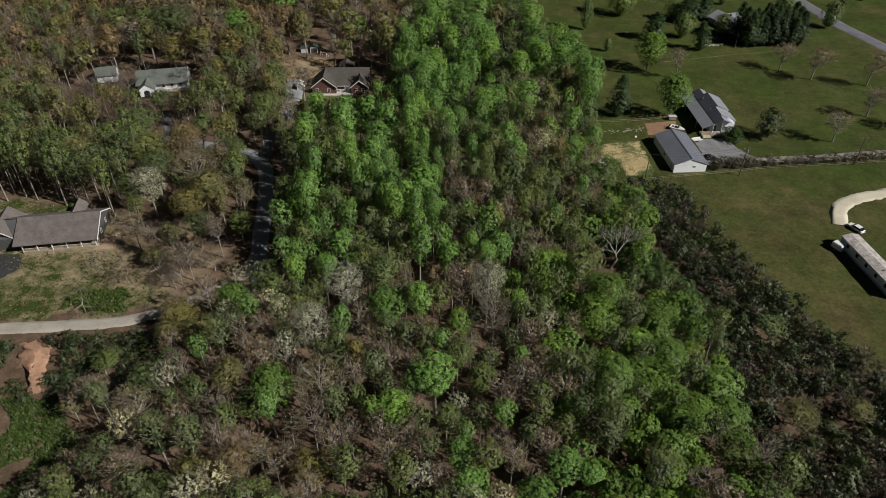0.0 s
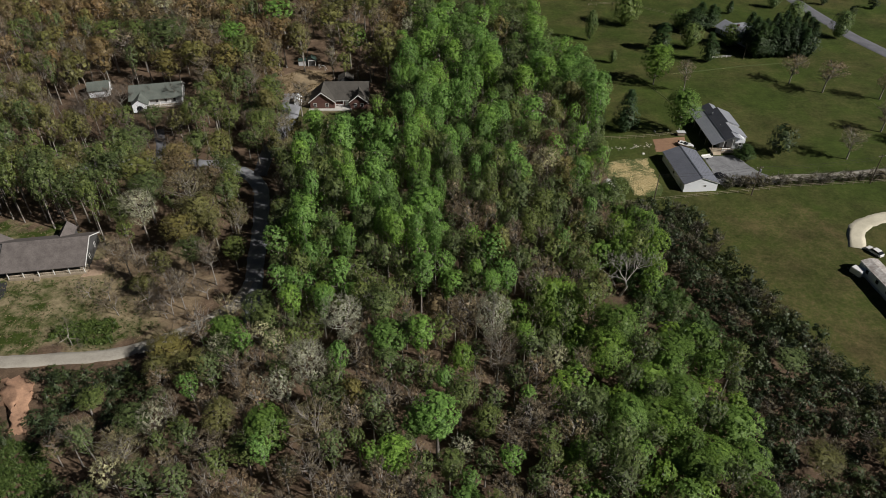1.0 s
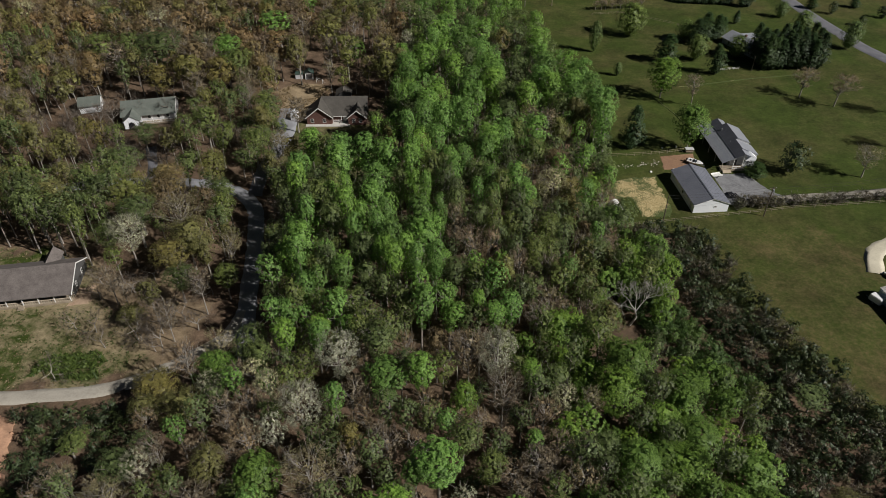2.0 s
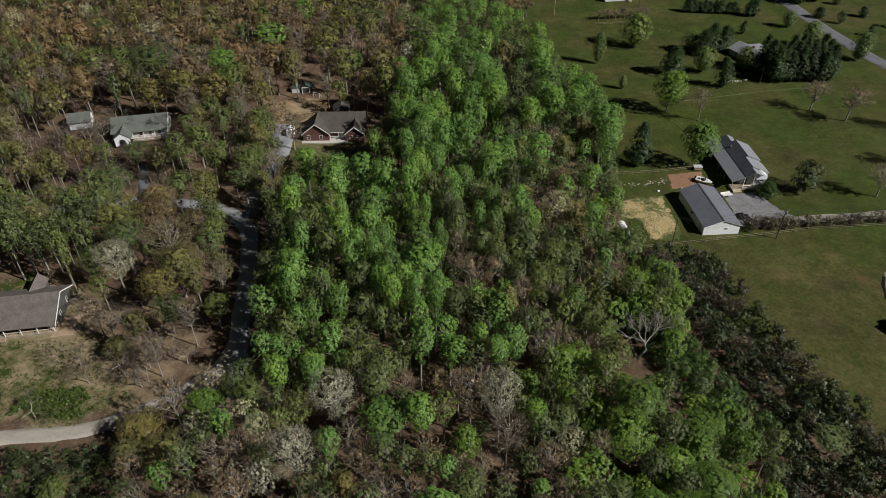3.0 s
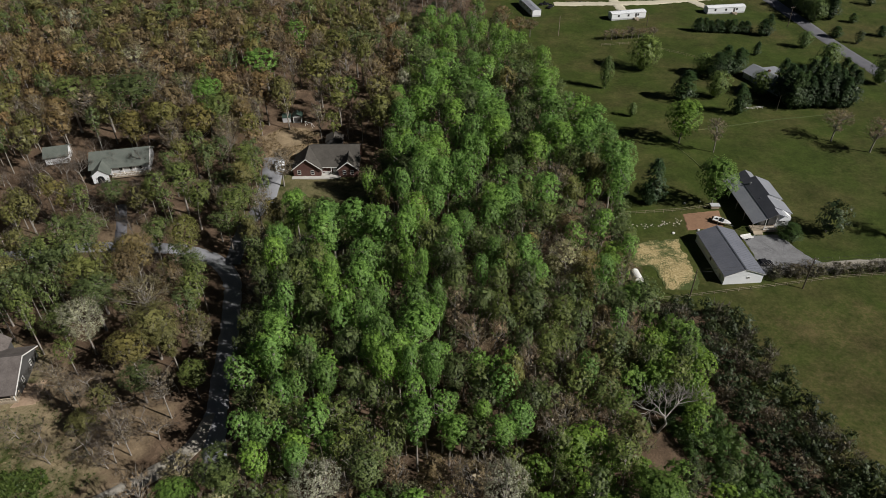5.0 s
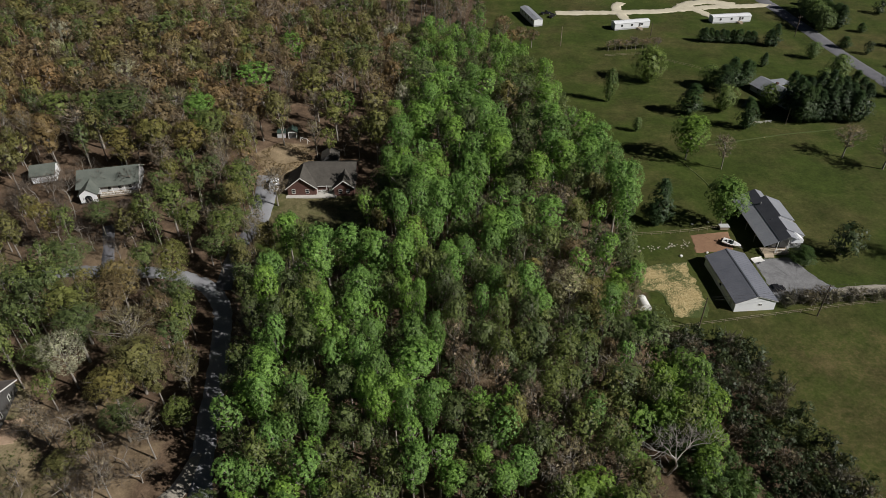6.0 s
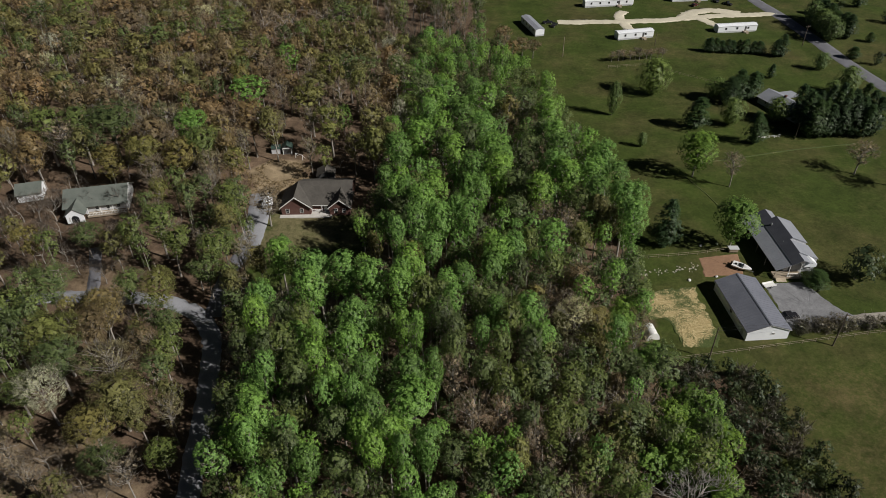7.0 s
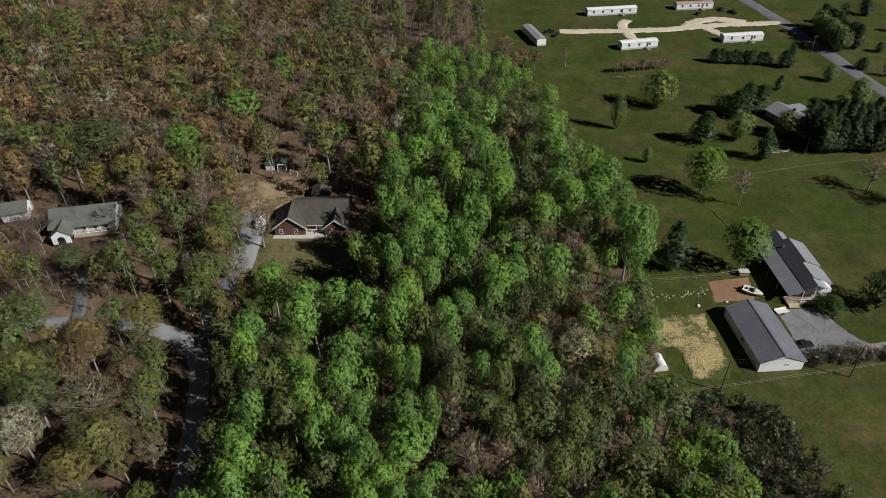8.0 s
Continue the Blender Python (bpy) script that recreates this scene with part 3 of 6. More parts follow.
standing("poplar", [
    (-5.5, 163.3, 23.5, 2.9), (-7.8, 164.1, 23.5, 3.2), (8.1, 164.2, 21, 3.3), (-18.5, 166.3, 23.5, 6.1), (20.2, 166.5, 19, 5), (-38.8, 167.1, 23.5, 5.1),
    (18.4, 171.1, 21, 5.1), (11.8, 171.9, 20, 4.5), (2.3, 174.3, 21, 4.3), (-39.5, 174.6, 23.5, 5.7), (-9.1, 176.0, 23.5, 5.7), (-28.6, 176.9, 23.5, 6.5),
    (1.2, 178.7, 22, 4.7), (-15.3, 179.0, 23.5, 6.8), (-10.0, 181.6, 23.5, 4.2), (-27.6, 181.6, 23.5, 7.2), (-21.3, 182.8, 23.5, 6.6), (5.0, 183.5, 20, 5.1),
    (-6.6, 185.0, 23.5, 6), (9.7, 186.0, 21, 5.6), (14.5, 189.3, 22, 7.2), (17.2, 192.1, 22, 5.3),
])
standing("poplar", [
    (-40.2, 192.8, 19, 5.9), (26.2, 195.3, 22, 7.5), (-2.5, 195.6, 19, 5.4), (-40.0, 196.9, 17, 6.1), (-11.4, 198.3, 23.5, 4.1), (46.8, 201.7, 23.5, 6.3),
    (-0.6, 202.2, 23.5, 6), (-6.4, 202.3, 23.5, 6), (6.5, 203.5, 23.5, 5), (2.8, 207.1, 23.5, 5.1), (50.1, 210.0, 23.5, 6), (47.0, 211.1, 23.5, 6.5),
    (-5.0, 211.7, 23.5, 6.9), (-12.4, 214.7, 23.5, 5.3), (38.8, 215.0, 23.5, 6.6), (26.3, 215.2, 23.5, 6.5), (10.3, 215.8, 23.5, 4.8), (-9.2, 215.8, 23.5, 5.9),
    (-1.6, 216.8, 23.5, 7.1), (5.4, 217.0, 23.5, 5.4), (47.9, 221.7, 23.5, 6.3), (41.2, 224.3, 23.5, 7.5), (33.5, 224.4, 23.5, 7.4),
])
standing("poplar", [
    (14.3, 224.7, 23.5, 7.4), (30.7, 227.4, 23.5, 6.9), (8.6, 227.9, 23.5, 6.3), (45.0, 232.9, 23.5, 7.2), (15.8, 233.8, 23.5, 6.5), (33.5, 236.4, 23.5, 7.2),
    (3.1, 238.2, 23.5, 7.2), (-12.4, 239.1, 23.5, 7.2), (41.7, 239.5, 23.5, 7.4), (13.8, 241.9, 23.5, 7.3), (-6.4, 245.2, 23.5, 8.7), (33.6, 246.2, 23.5, 7.6),
    (12.8, 252.5, 23.5, 7.7), (-0.1, 252.5, 23.5, 7), (-80.5, 258.1, 20, 9.2), (34.3, 260.8, 23.5, 7.4), (6.4, 263.8, 23.5, 8.1), (-4.4, 264.2, 23.5, 6),
    (-2.2, 270.2, 23.5, 7.6), (12.0, 273.3, 23.5, 7.7), (3.1, 276.4, 23.5, 7.8), (-65.0, 282.6, 20, 12), (-58.7, 314.9, 20, 7.9),
])
standing("oak", [
    (-50.2, 68.3, 8, 5.5), (38.3, 71.1, 9, 6.5), (52.7, 72.0, 8, 6.8), (0.7, 79.5, 11, 4.9), (-36.2, 83.2, 11, 6.5), (-74.4, 88.1, 5, 6),
    (7.2, 88.2, 12, 5.1), (-59.5, 90.4, 9, 6.9), (28.3, 91.8, 13, 4.8), (2.9, 94.6, 13, 5.7), (-71.5, 97.0, 7, 5.6), (73.0, 107.4, 5, 6.4),
    (21.5, 109.2, 12, 5.2), (-38.0, 114.5, 12, 5.8), (-14.1, 115.5, 17, 6.2), (-42.8, 118.2, 12, 7.4), (-23.0, 120.3, 10, 4.4), (-14.1, 131.5, 17, 4),
    (-38.7, 132.3, 13, 4.2),
])
standing("oak", [
    (-18.7, 135.7, 18, 4.5), (-27.4, 136.8, 21, 4.8), (-29.5, 137.2, 18, 5.5), (1.7, 137.4, 16, 5.2), (-63.4, 141.2, 11, 7.3), (-20.6, 142.0, 21, 5.5),
    (-40.4, 142.0, 16, 3.6), (-52.6, 142.3, 10, 5.9), (-36.2, 144.0, 20, 4.6), (20.4, 145.2, 16, 5.1), (14.6, 145.8, 17, 4.3), (24.5, 146.0, 15, 4.4),
    (37.4, 149.2, 12, 5.5), (-27.3, 152.7, 21, 5.4), (24.4, 153.4, 17, 5.9), (10.2, 153.5, 18, 4.7), (16.2, 154.3, 17, 4.8), (19.0, 155.2, 18, 6.4),
    (-27.7, 155.9, 22, 4.8),
])
standing("oak", [
    (7.3, 156.7, 19, 4.4), (29.5, 156.7, 14, 4.6), (-86.6, 157.2, 12, 7.3), (-32.4, 161.2, 22, 6.1), (1.9, 161.3, 20, 4.5), (-36.6, 161.5, 22, 4.7),
    (37.5, 161.5, 13, 5.2), (-40.9, 162.0, 20, 4.5), (11.8, 162.2, 19, 4.6), (-80.7, 163.3, 16, 8.7), (16.1, 163.5, 19, 5.5), (-58.2, 163.6, 16, 5.8),
    (2.2, 165.7, 20, 4.6), (-11.9, 167.3, 22, 4), (-29.5, 168.1, 22, 4.7), (-1.6, 168.6, 22, 5.1), (14.4, 168.6, 20, 5), (-43.9, 169.5, 20, 4.7),
    (-34.2, 171.0, 20, 4.7), (-61.9, 175.1, 14, 6),
])
standing("oak", [
    (8.0, 175.2, 20, 4.9), (-5.1, 175.9, 22, 5.7), (-0.6, 176.3, 21, 4.4), (17.2, 185.3, 20, 5.1), (-92.6, 186.2, 17, 10), (-75.0, 187.4, 16, 6.5),
    (-34.8, 188.6, 20, 5.7), (25.1, 189.0, 18, 5.7), (20.6, 194.9, 21, 5.4), (-58.5, 202.4, 15, 8.6), (-69.4, 203.9, 16, 6.8), (-96.1, 211.6, 10, 7.6),
    (-75.3, 211.6, 17, 8.6), (19.3, 211.8, 19, 6.5), (-11.1, 212.1, 20, 5.9), (33.4, 212.4, 21, 7.1), (-16.7, 216.9, 15, 5.2), (24.5, 219.3, 20, 6.1),
    (20.0, 221.6, 21, 7.3),
])
standing("oak", [
    (-61.8, 227.4, 15, 6.4), (21.4, 236.4, 20, 7.2), (25.3, 244.3, 20, 7.5), (-0.0, 244.5, 22, 7.4), (-73.5, 247.6, 20, 8.8), (5.3, 247.8, 23, 6.9),
    (29.2, 250.7, 21, 8.4), (-124.8, 256.9, 20, 11), (-113.6, 257.0, 20, 9.8), (-105.0, 259.0, 20, 15), (31.6, 271.7, 20, 8.5), (26.7, 275.9, 20, 8.6),
    (-7.7, 285.7, 22, 8.1), (-13.8, 295.0, 22, 9.2), (-35.4, 309.2, 20, 11), (-117.7, 330.2, 20, 12), (-88.9, 346.2, 20, 13), (-176.3, 360.5, 20, 13),
    (-43.8, 364.5, 20, 13), (-162.6, 367.1, 20, 14),
])
standing("olive", [
    (-44.1, 69.1, 10, 6.5), (-22.1, 69.5, 11, 7.6), (69.6, 84.6, 6, 7.6), (81.7, 84.9, 6, 6), (-43.0, 89.3, 12, 7), (-17.6, 94.5, 14, 5.2),
    (-51.4, 104.4, 9, 9), (-59.3, 105.8, 8, 6.9), (-58.1, 110.7, 8, 9.4), (34.2, 124.3, 14, 6.7), (-72.3, 133.5, 6, 6.6), (12.7, 136.3, 17, 5.6),
    (13.2, 138.6, 17, 4.4), (25.2, 139.0, 15, 4.2), (38.7, 145.6, 12, 5.4), (-67.4, 148.1, 14, 9.3), (-59.4, 150.3, 14, 6.6), (-64.4, 153.7, 16, 12),
])
standing("olive", [
    (32.8, 164.0, 15, 5.7), (-82.4, 168.9, 18, 12), (-103.1, 170.8, 17, 9.5), (34.2, 173.8, 15, 7), (-67.7, 185.9, 16, 9), (-50.6, 189.9, 14, 5.4),
    (-6.4, 195.6, 17, 5.2), (-46.0, 198.2, 15, 6.9), (34.2, 201.0, 19, 6.8), (-17.7, 201.7, 15, 4.3), (41.8, 206.5, 20, 6.4), (40.2, 209.9, 21, 6.5),
    (-84.9, 211.7, 12, 5.1), (-57.5, 213.0, 17, 6.9), (-99.7, 241.6, 15, 11), (-78.2, 241.9, 19.5, 9.7), (-88.0, 242.6, 19.5, 11), (-22.0, 251.8, 19, 8.5),
])
standing("olive", [
    (-16.3, 255.6, 19, 7.2), (-54.5, 261.6, 19.5, 9), (-37.0, 266.4, 19.5, 11), (-21.7, 267.0, 19, 10), (21.0, 272.5, 19, 7.7), (-45.5, 279.9, 19.5, 12),
    (-84.0, 284.4, 19.5, 9.4), (-133.9, 288.9, 19.5, 11), (-44.3, 290.9, 19.5, 14), (-93.5, 295.6, 19.5, 9.9), (-126.5, 305.5, 19.5, 14), (-42.3, 309.3, 19.5, 12),
    (-78.7, 309.7, 19.5, 10), (-75.1, 318.2, 19.5, 11), (-118.0, 319.2, 19.5, 13), (-141.9, 331.5, 19.5, 15), (-166.1, 333.1, 19.5, 12), (-118.1, 351.3, 19.5, 13),
    (-152.4, 351.8, 19.5, 15),
])
standing("russet", [
    (-37.0, 69.5, 11, 7.2), (-2.2, 116.0, 15, 5.8), (34.7, 156.1, 13, 4.7), (-63.5, 166.6, 16, 7.5), (-76.4, 173.4, 16, 9.3), (-76.3, 177.7, 16, 9.1),
    (31.4, 186.0, 16, 7.8), (-122.9, 244.0, 19.5, 9.6), (-66.2, 248.3, 17, 8.7), (-89.9, 253.0, 19.5, 11), (-62.0, 263.9, 19.5, 11), (-75.0, 264.4, 19.5, 10),
    (-118.8, 270.5, 19.5, 12), (-112.6, 272.7, 19.5, 11),
])
standing("russet", [
    (-84.6, 273.3, 19.5, 9.8), (-137.9, 279.6, 19.5, 12), (-102.4, 281.1, 19.5, 12), (-94.9, 283.8, 19.5, 9.5), (-117.4, 302.9, 19.5, 13), (-82.2, 303.4, 19.5, 12),
    (-153.5, 304.4, 19.5, 11), (-104.2, 310.9, 19.5, 11), (-70.4, 312.1, 19.5, 15), (-98.7, 324.6, 19.5, 13), (-153.7, 330.1, 19.5, 13), (-129.5, 344.8, 19.5, 13),
    (-108.7, 351.0, 19.5, 13), (-144.7, 368.1, 19.5, 14),
])
standing("budding", [
    (45.3, 67.5, 8, 6.6), (-71.5, 68.5, 6, 6), (-56.7, 71.0, 9, 6.4), (-14.0, 71.1, 9, 5.2), (-66.7, 72.3, 7, 6.7), (10.4, 75.2, 10, 5.3),
    (-43.6, 82.3, 12, 6.8), (-58.6, 83.2, 9, 8.4), (12.3, 84.0, 12, 5.4), (-23.7, 86.3, 15, 9.2), (15.9, 88.8, 13, 6.7), (19.0, 91.5, 13, 6.8),
    (-35.6, 92.7, 15, 5.7), (26.6, 102.8, 13, 5.5), (10.8, 104.5, 16, 7.1), (4.4, 112.3, 18, 6.8), (-8.6, 115.3, 15, 4.5), (17.1, 141.8, 16, 5.2),
    (10.2, 146.5, 18, 6),
])
standing("budding", [
    (5.7, 146.9, 18, 7.5), (-53.4, 150.4, 14, 5.2), (2.1, 156.1, 18, 5.3), (-68.3, 161.4, 18, 11), (27.7, 180.9, 15, 5.6), (31.5, 207.0, 18, 6.4),
    (25.1, 210.7, 18, 6.5), (-67.8, 232.6, 15, 7), (-85.8, 238.1, 16, 10), (-69.0, 240.6, 17, 8.5), (-117.1, 252.0, 18, 12), (-89.1, 262.2, 18, 11),
    (-66.4, 263.0, 18, 9.2), (-104.5, 273.9, 18, 10), (-57.0, 286.9, 18, 8.4), (-36.6, 289.3, 18, 9.1), (-133.3, 301.7, 18, 13), (-65.5, 352.0, 18, 13),
    (-78.1, 356.8, 18, 13), (-53.1, 361.4, 18, 13),
])
standing("pale", [
    (-26.8, 98.7, 18, 8.5), (22.4, 103.8, 12, 5.6), (-33.8, 104.1, 16, 5.1), (9.8, 111.0, 19, 7.7), (-21.6, 112.0, 18, 9.1), (-79.8, 155.3, 15, 9.9),
    (28.7, 172.7, 17.5, 8.5), (-14.0, 272.1, 19, 5.5), (-112.3, 284.3, 18, 13), (-147.3, 309.1, 18, 6.3), (-103.9, 363.5, 18, 10),
])
standing("maple", [
    (44.6, 80.3, 10, 5.7), (54.9, 82.3, 9, 6.6), (48.4, 82.8, 10, 7), (-32.7, 87.7, 13, 6.8), (52.8, 88.4, 10, 6.7), (33.1, 89.8, 14, 7),
    (42.6, 90.1, 11, 8.2), (38.6, 92.0, 11, 5.9), (46.5, 96.4, 11, 7.3), (40.1, 99.8, 10, 6.6), (3.1, 104.7, 13, 4.3), (33.3, 106.6, 14, 7.9),
    (46.9, 109.0, 10, 8.3), (35.9, 112.0, 16, 8.5), (-47.7, 113.5, 9, 7.4), (29.1, 120.4, 14, 5.2), (23.4, 122.0, 15, 6.5), (40.9, 163.6, 12, 6.6),
    (44.9, 169.5, 9, 4.7), (39.7, 173.0, 13, 6.8), (40.2, 178.8, 13, 7),
])
SPOTS = np.vstack([SPOTS, (42.8, 136.0, 3.0)])
CLEAR.append((43, 128, 5.5, 10))
STRIP = [(49, 149), (57, 146), (67, 112), (58, 109), (45, 138)]
SLOPE = [(-102, 92), (-78, 90), (-71, 79), (-64, 62), (-98, 60)]
CLAY = [(-95.5, 108), (-88, 108), (-81.5, 91), (-87, 91)]
FAR = {}
OPEN = [YARD, LAWN, BACK_YARD, FAR_YARD, GLADE, HOUSE_FRONT]
# nearest first: the mixed wood, the yellow-green edge, the thickets
LOW = (0.55, 0.85)
wood([(-62, 60), (20, 55), (20, 118), (-20, 118), (-44, 124), (-56, 110)], 4.3, {"budding": 0.36, "oak": 0.46, "pale": 0.1, "poplar": 0.08}, 4000, size=(0.5, 0.78))
wood([(20, 95), (40, 108), (56, 150), (46, 160), (30, 128), (10, 118)], 3.6, {"maple": 0.75, "oak": 0.2, "budding": 0.05}, 3000, size=(0.65, 0.95))
wood([(20, 52), (58, 56), (58, 108), (50, 122), (34, 100), (18, 92)], 3.8, {"maple": 0.6, "oak": 0.32, "budding": 0.08}, 3000, size=(0.5, 0.8))
wood([(54, 58), (104, 58), (98, 66), (92, 97), (84.5, 113), (80, 125), (73.5, 147), (69.5, 169), (52, 171), (48, 150), (56, 128)], 2.5, {"shrub": 0.78, "brush": 0.22}, 4500, avoid=[STRIP], size=(0.6, 1.25))
wood([(-112, 92), (-97, 92), (-94, 106), (-84, 106), (-80, 92), (-60, 92), (-58, 106), (-72, 108), (-84, 107), (-112, 104)], 2.6, {"shrub": 1.0}, 2500, roads=-0.9, avoid=[CLAY], size=(0.5, 0.95))
wood([(-112, 62), (-58, 60), (-57, 98), (-80, 96), (-112, 92)], 3.6, {"shrub": 0.62, "oak": 0.1, "budding": 0.2, "pale": 0.08}, 2500, roads=0.8, avoid=[CLAY, SLOPE], size=(0.4, 0.7))
for n in range(96):
    q = (n // 6 + rng_w.uniform(-0.4, 0.4)) / 15
    plant("bush", 40.5 + 14 * q + n % 6 * 2.1 + rng_w.uniform(-0.8, 0.8), 147 - 36 * q + rng_w.uniform(-1.2, 1.2), rng_w.uniform(0.4, 0.95), rng_w.uniform(0.6, 1.0), n * 67.0, n % 5)
for n in range(30):
    plant("shrub", 44.0 + n % 5 * 2.1 + rng_w.uniform(-0.7, 0.7), 140.5 + n // 5 * 3.2 + rng_w.uniform(-1, 1), rng_w.uniform(0.5, 1.1), rng_w.uniform(0.6, 1.05), n * 67.0, n % 5)
wood([(-62, 60), (60, 55), (40, 108), (20, 118), (-20, 118), (-44, 124), (-56, 110)], 3.1, {"shrub": 0.8, "oak": 0.1, "budding": 0.1}, 5000, size=(0.4, 0.62))
# the bright stand beside the lane, and the brown and olive wood next to it
wood([(-45, 124), (-20, 118), (0, 125), (2, 150), (2, 185), (-10, 194), (-24, 190), (-40, 188), (-48, 184), (-46, 150)], 3.3, {"poplar": 0.42, "oak": 0.5, "budding": 0.08}, 6000, roads=2.2, size=LOW)
wood([(2, 125), (30, 128), (46, 160), (46, 205), (30, 205), (3, 196), (2, 150)], 3.6, {"budding": 0.1, "oak": 0.66, "olive": 0.1, "poplar": 0.14}, 6000, avoid=OPEN, size=LOW)
wood([(-122, 180), (-66, 181), (-62, 187), (-72, 190), (-98, 191), (-122, 186)], 5.0, {"bare": 0.55, "budding": 0.2, "olive": 0.25}, 900, roads=-1.5, size=(0.55, 0.85))
# west of the lane, and round the brick house
wood([(-88, 142), (-62, 122), (-52, 140), (-53, 156), (-88, 156)], 4.8, {"bare": 0.6, "budding": 0.2, "olive": 0.12, "oak": 0.08}, 1500, avoid=[YARD], size=(0.5, 0.85))
wood([(-112, 158), (-92, 154), (-86, 166), (-92, 178), (-112, 176)], 3.9, {"oak": 0.85, "olive": 0.15}, 2000, avoid=[YARD], size=(0.8, 1.0))
wood([(-88, 156), (-53, 156), (-56, 172), (-64, 179), (-92, 178), (-98, 170)], 4.8, {"bare": 0.3, "budding": 0.3, "oak": 0.15, "olive": 0.25}, 3000, avoid=[YARD], size=(0.5, 0.8))
wood([(-62, 196), (-47, 190), (-52, 204), (-53, 222), (-60, 234), (-66, 214)], 4.0, {"oak": 0.6, "budding": 0.4}, 1500, roads=0.0, size=(0.45, 0.75))
# the stand's tail towards the fields
wood([(-22, 206), (4, 194), (30, 200), (50, 206), (51, 222), (47, 240), (42, 262), (39, 290), (20, 345), (-8, 345), (-14, 290), (-20, 240)], 3.9, {"poplar": 0.5, "oak": 0.45, "budding": 0.05}, 8000, avoid=OPEN, size=(0.6, 0.85))
wood([(-44, 252), (-22, 246), (-14, 262), (-30, 276), (-62, 276), (-58, 266), (-44, 262)], 6.5, {"bare": 0.3, "budding": 0.4, "olive": 0.3}, 1500, size=(0.6, 0.95))
wood(FAR_YARD, 5.0, {"bare": 0.97, "olive": 0.03}, 900, size=(0.7, 1.05))
wood(HOUSE_FRONT, 4.4, {"bare": 0.55, "olive": 0.3, "oak": 0.15}, 900, size=(0.6, 0.9))
# the far woods
wood([(-150, 158), (-98, 164), (-92, 178), (-104, 190), (-124, 200), (-160, 200)], 3.7, {"oak": 0.8, "olive": 0.14, "bare": 0.06}, 3000, avoid=OPEN, size=(0.85, 1.1))
wood([(-180, 160), (-98, 166), (-104, 178), (-122, 184), (-124, 200), (-66, 200), (-60, 232), (-62, 270), (-84, 270), (-190, 262)], 5.4, {"bare": 0.15, "oak": 0.3, "budding": 0.25, "russet": 0.1, "olive": 0.2}, 4000, avoid=OPEN, size=(0.75, 1.05))
wood([(-46, 356), (6, 350), (15, 366), (15, 440), (-60, 440)], 7.2, {"bare": 0.44, "oak": 0.22, "olive": 0.14, "budding": 0.08, "cedar": 0.12}, 2500, size=(1.0, 1.5))
wood([(-14, 338), (8, 336), (17, 364), (17, 410), (-10, 404)], 4.6, {"oak": 0.8, "cedar": 0.2}, 1200, far=True, size=(0.6, 0.9))
standing("russet", [(24, 350, 12, 8), (29, 345, 11, 7), (34, 352, 10, 7), (39, 354, 8, 7), (26, 362, 12, 8)])
wood([(-190, 262), (-20, 262), (-14, 300), (-10, 345), (14, 345), (12, 470), (-300, 470)], 7.0, {"oak": 0.12, "budding": 0.14, "olive": 0.4, "russet": 0.28, "pale": 0.04, "maple": 0.02}, 9000, avoid=OPEN, far=True)


def far_wood(kind, spots):
    """Many distant trees of one kind, joined into one mesh of trunks and one of crowns."""
    name, words, category, group = WORDS[kind]
    base = [tree_arrays(kind, 500 + k, 0.34, 1.75) for k in range(4)]
    both = ([], [])
    for n, (x, y, h, w, turn) in enumerate(spots):
        c, s = math.cos(turn) * w, math.sin(turn) * w
        m = np.array([[c, s, 0], [-s, c, 0], [0, 0, h]])
        foot = np.array([x, y, float(ground_height(x, y)) - 0.05])
        for out, (v, f) in zip(both, base[n % 4]):
            out.append((v @ m + foot, f))
    crowns = mesh_of("crown", *joined(both[1]), FAR_LEAF[kind])
    tone = np.concatenate([np.full(len(base[n % 4][1][0]), (n * 0.618) % 1.0, np.float32) for n in range(len(spots))])
    crowns.attributes.new("tone", "FLOAT", "POINT").data.foreach_set("value", tone)
    thing = tagged(new("woodland"), "distant woodland of " + words.split(" ", 1)[1], "woodland", kind="stuff")
    new("trunk", mesh_of("trunk", *joined(both[0]), BARK)).parent = thing
    new("crown", crowns).parent = thing


for kind, spots in FAR.items():
    far_wood(kind, spots)


# ---- parts of things ----
def part(name, bm, mat, parent, label="", smooth=False):
    bmesh.ops.recalc_face_normals(bm, faces=bm.faces)
    me = bpy.data.meshes.new(name)
    bm.to_mesh(me)
    bm.free()
    me.materials.append(mat)
    if smooth:
        me.polygons.foreach_set("use_smooth", np.ones(len(me.polygons), bool))
    ob = new(name, me)
    ob.parent = parent
    return tagged(ob, label)


def box(x0, x1, y0, y1, z0, z1, bm=None):
    bm = bm or bmesh.new()
    m = Matrix.Translation(((x0 + x1) / 2, (y0 + y1) / 2, (z0 + z1) / 2)) @ Matrix.Diagonal((x1 - x0, y1 - y0, z1 - z0, 1))
    bmesh.ops.create_cube(bm, size=1, matrix=m)
    return bm


def soft_box(x0, x1, y0, y1, z0, z1, r=0.05, segments=2):
    bm = box(x0, x1, y0, y1, z0, z1)
    bmesh.ops.bevel(bm, geom=bm.edges[:], offset=r, segments=segments, affect="EDGES")
    return bm


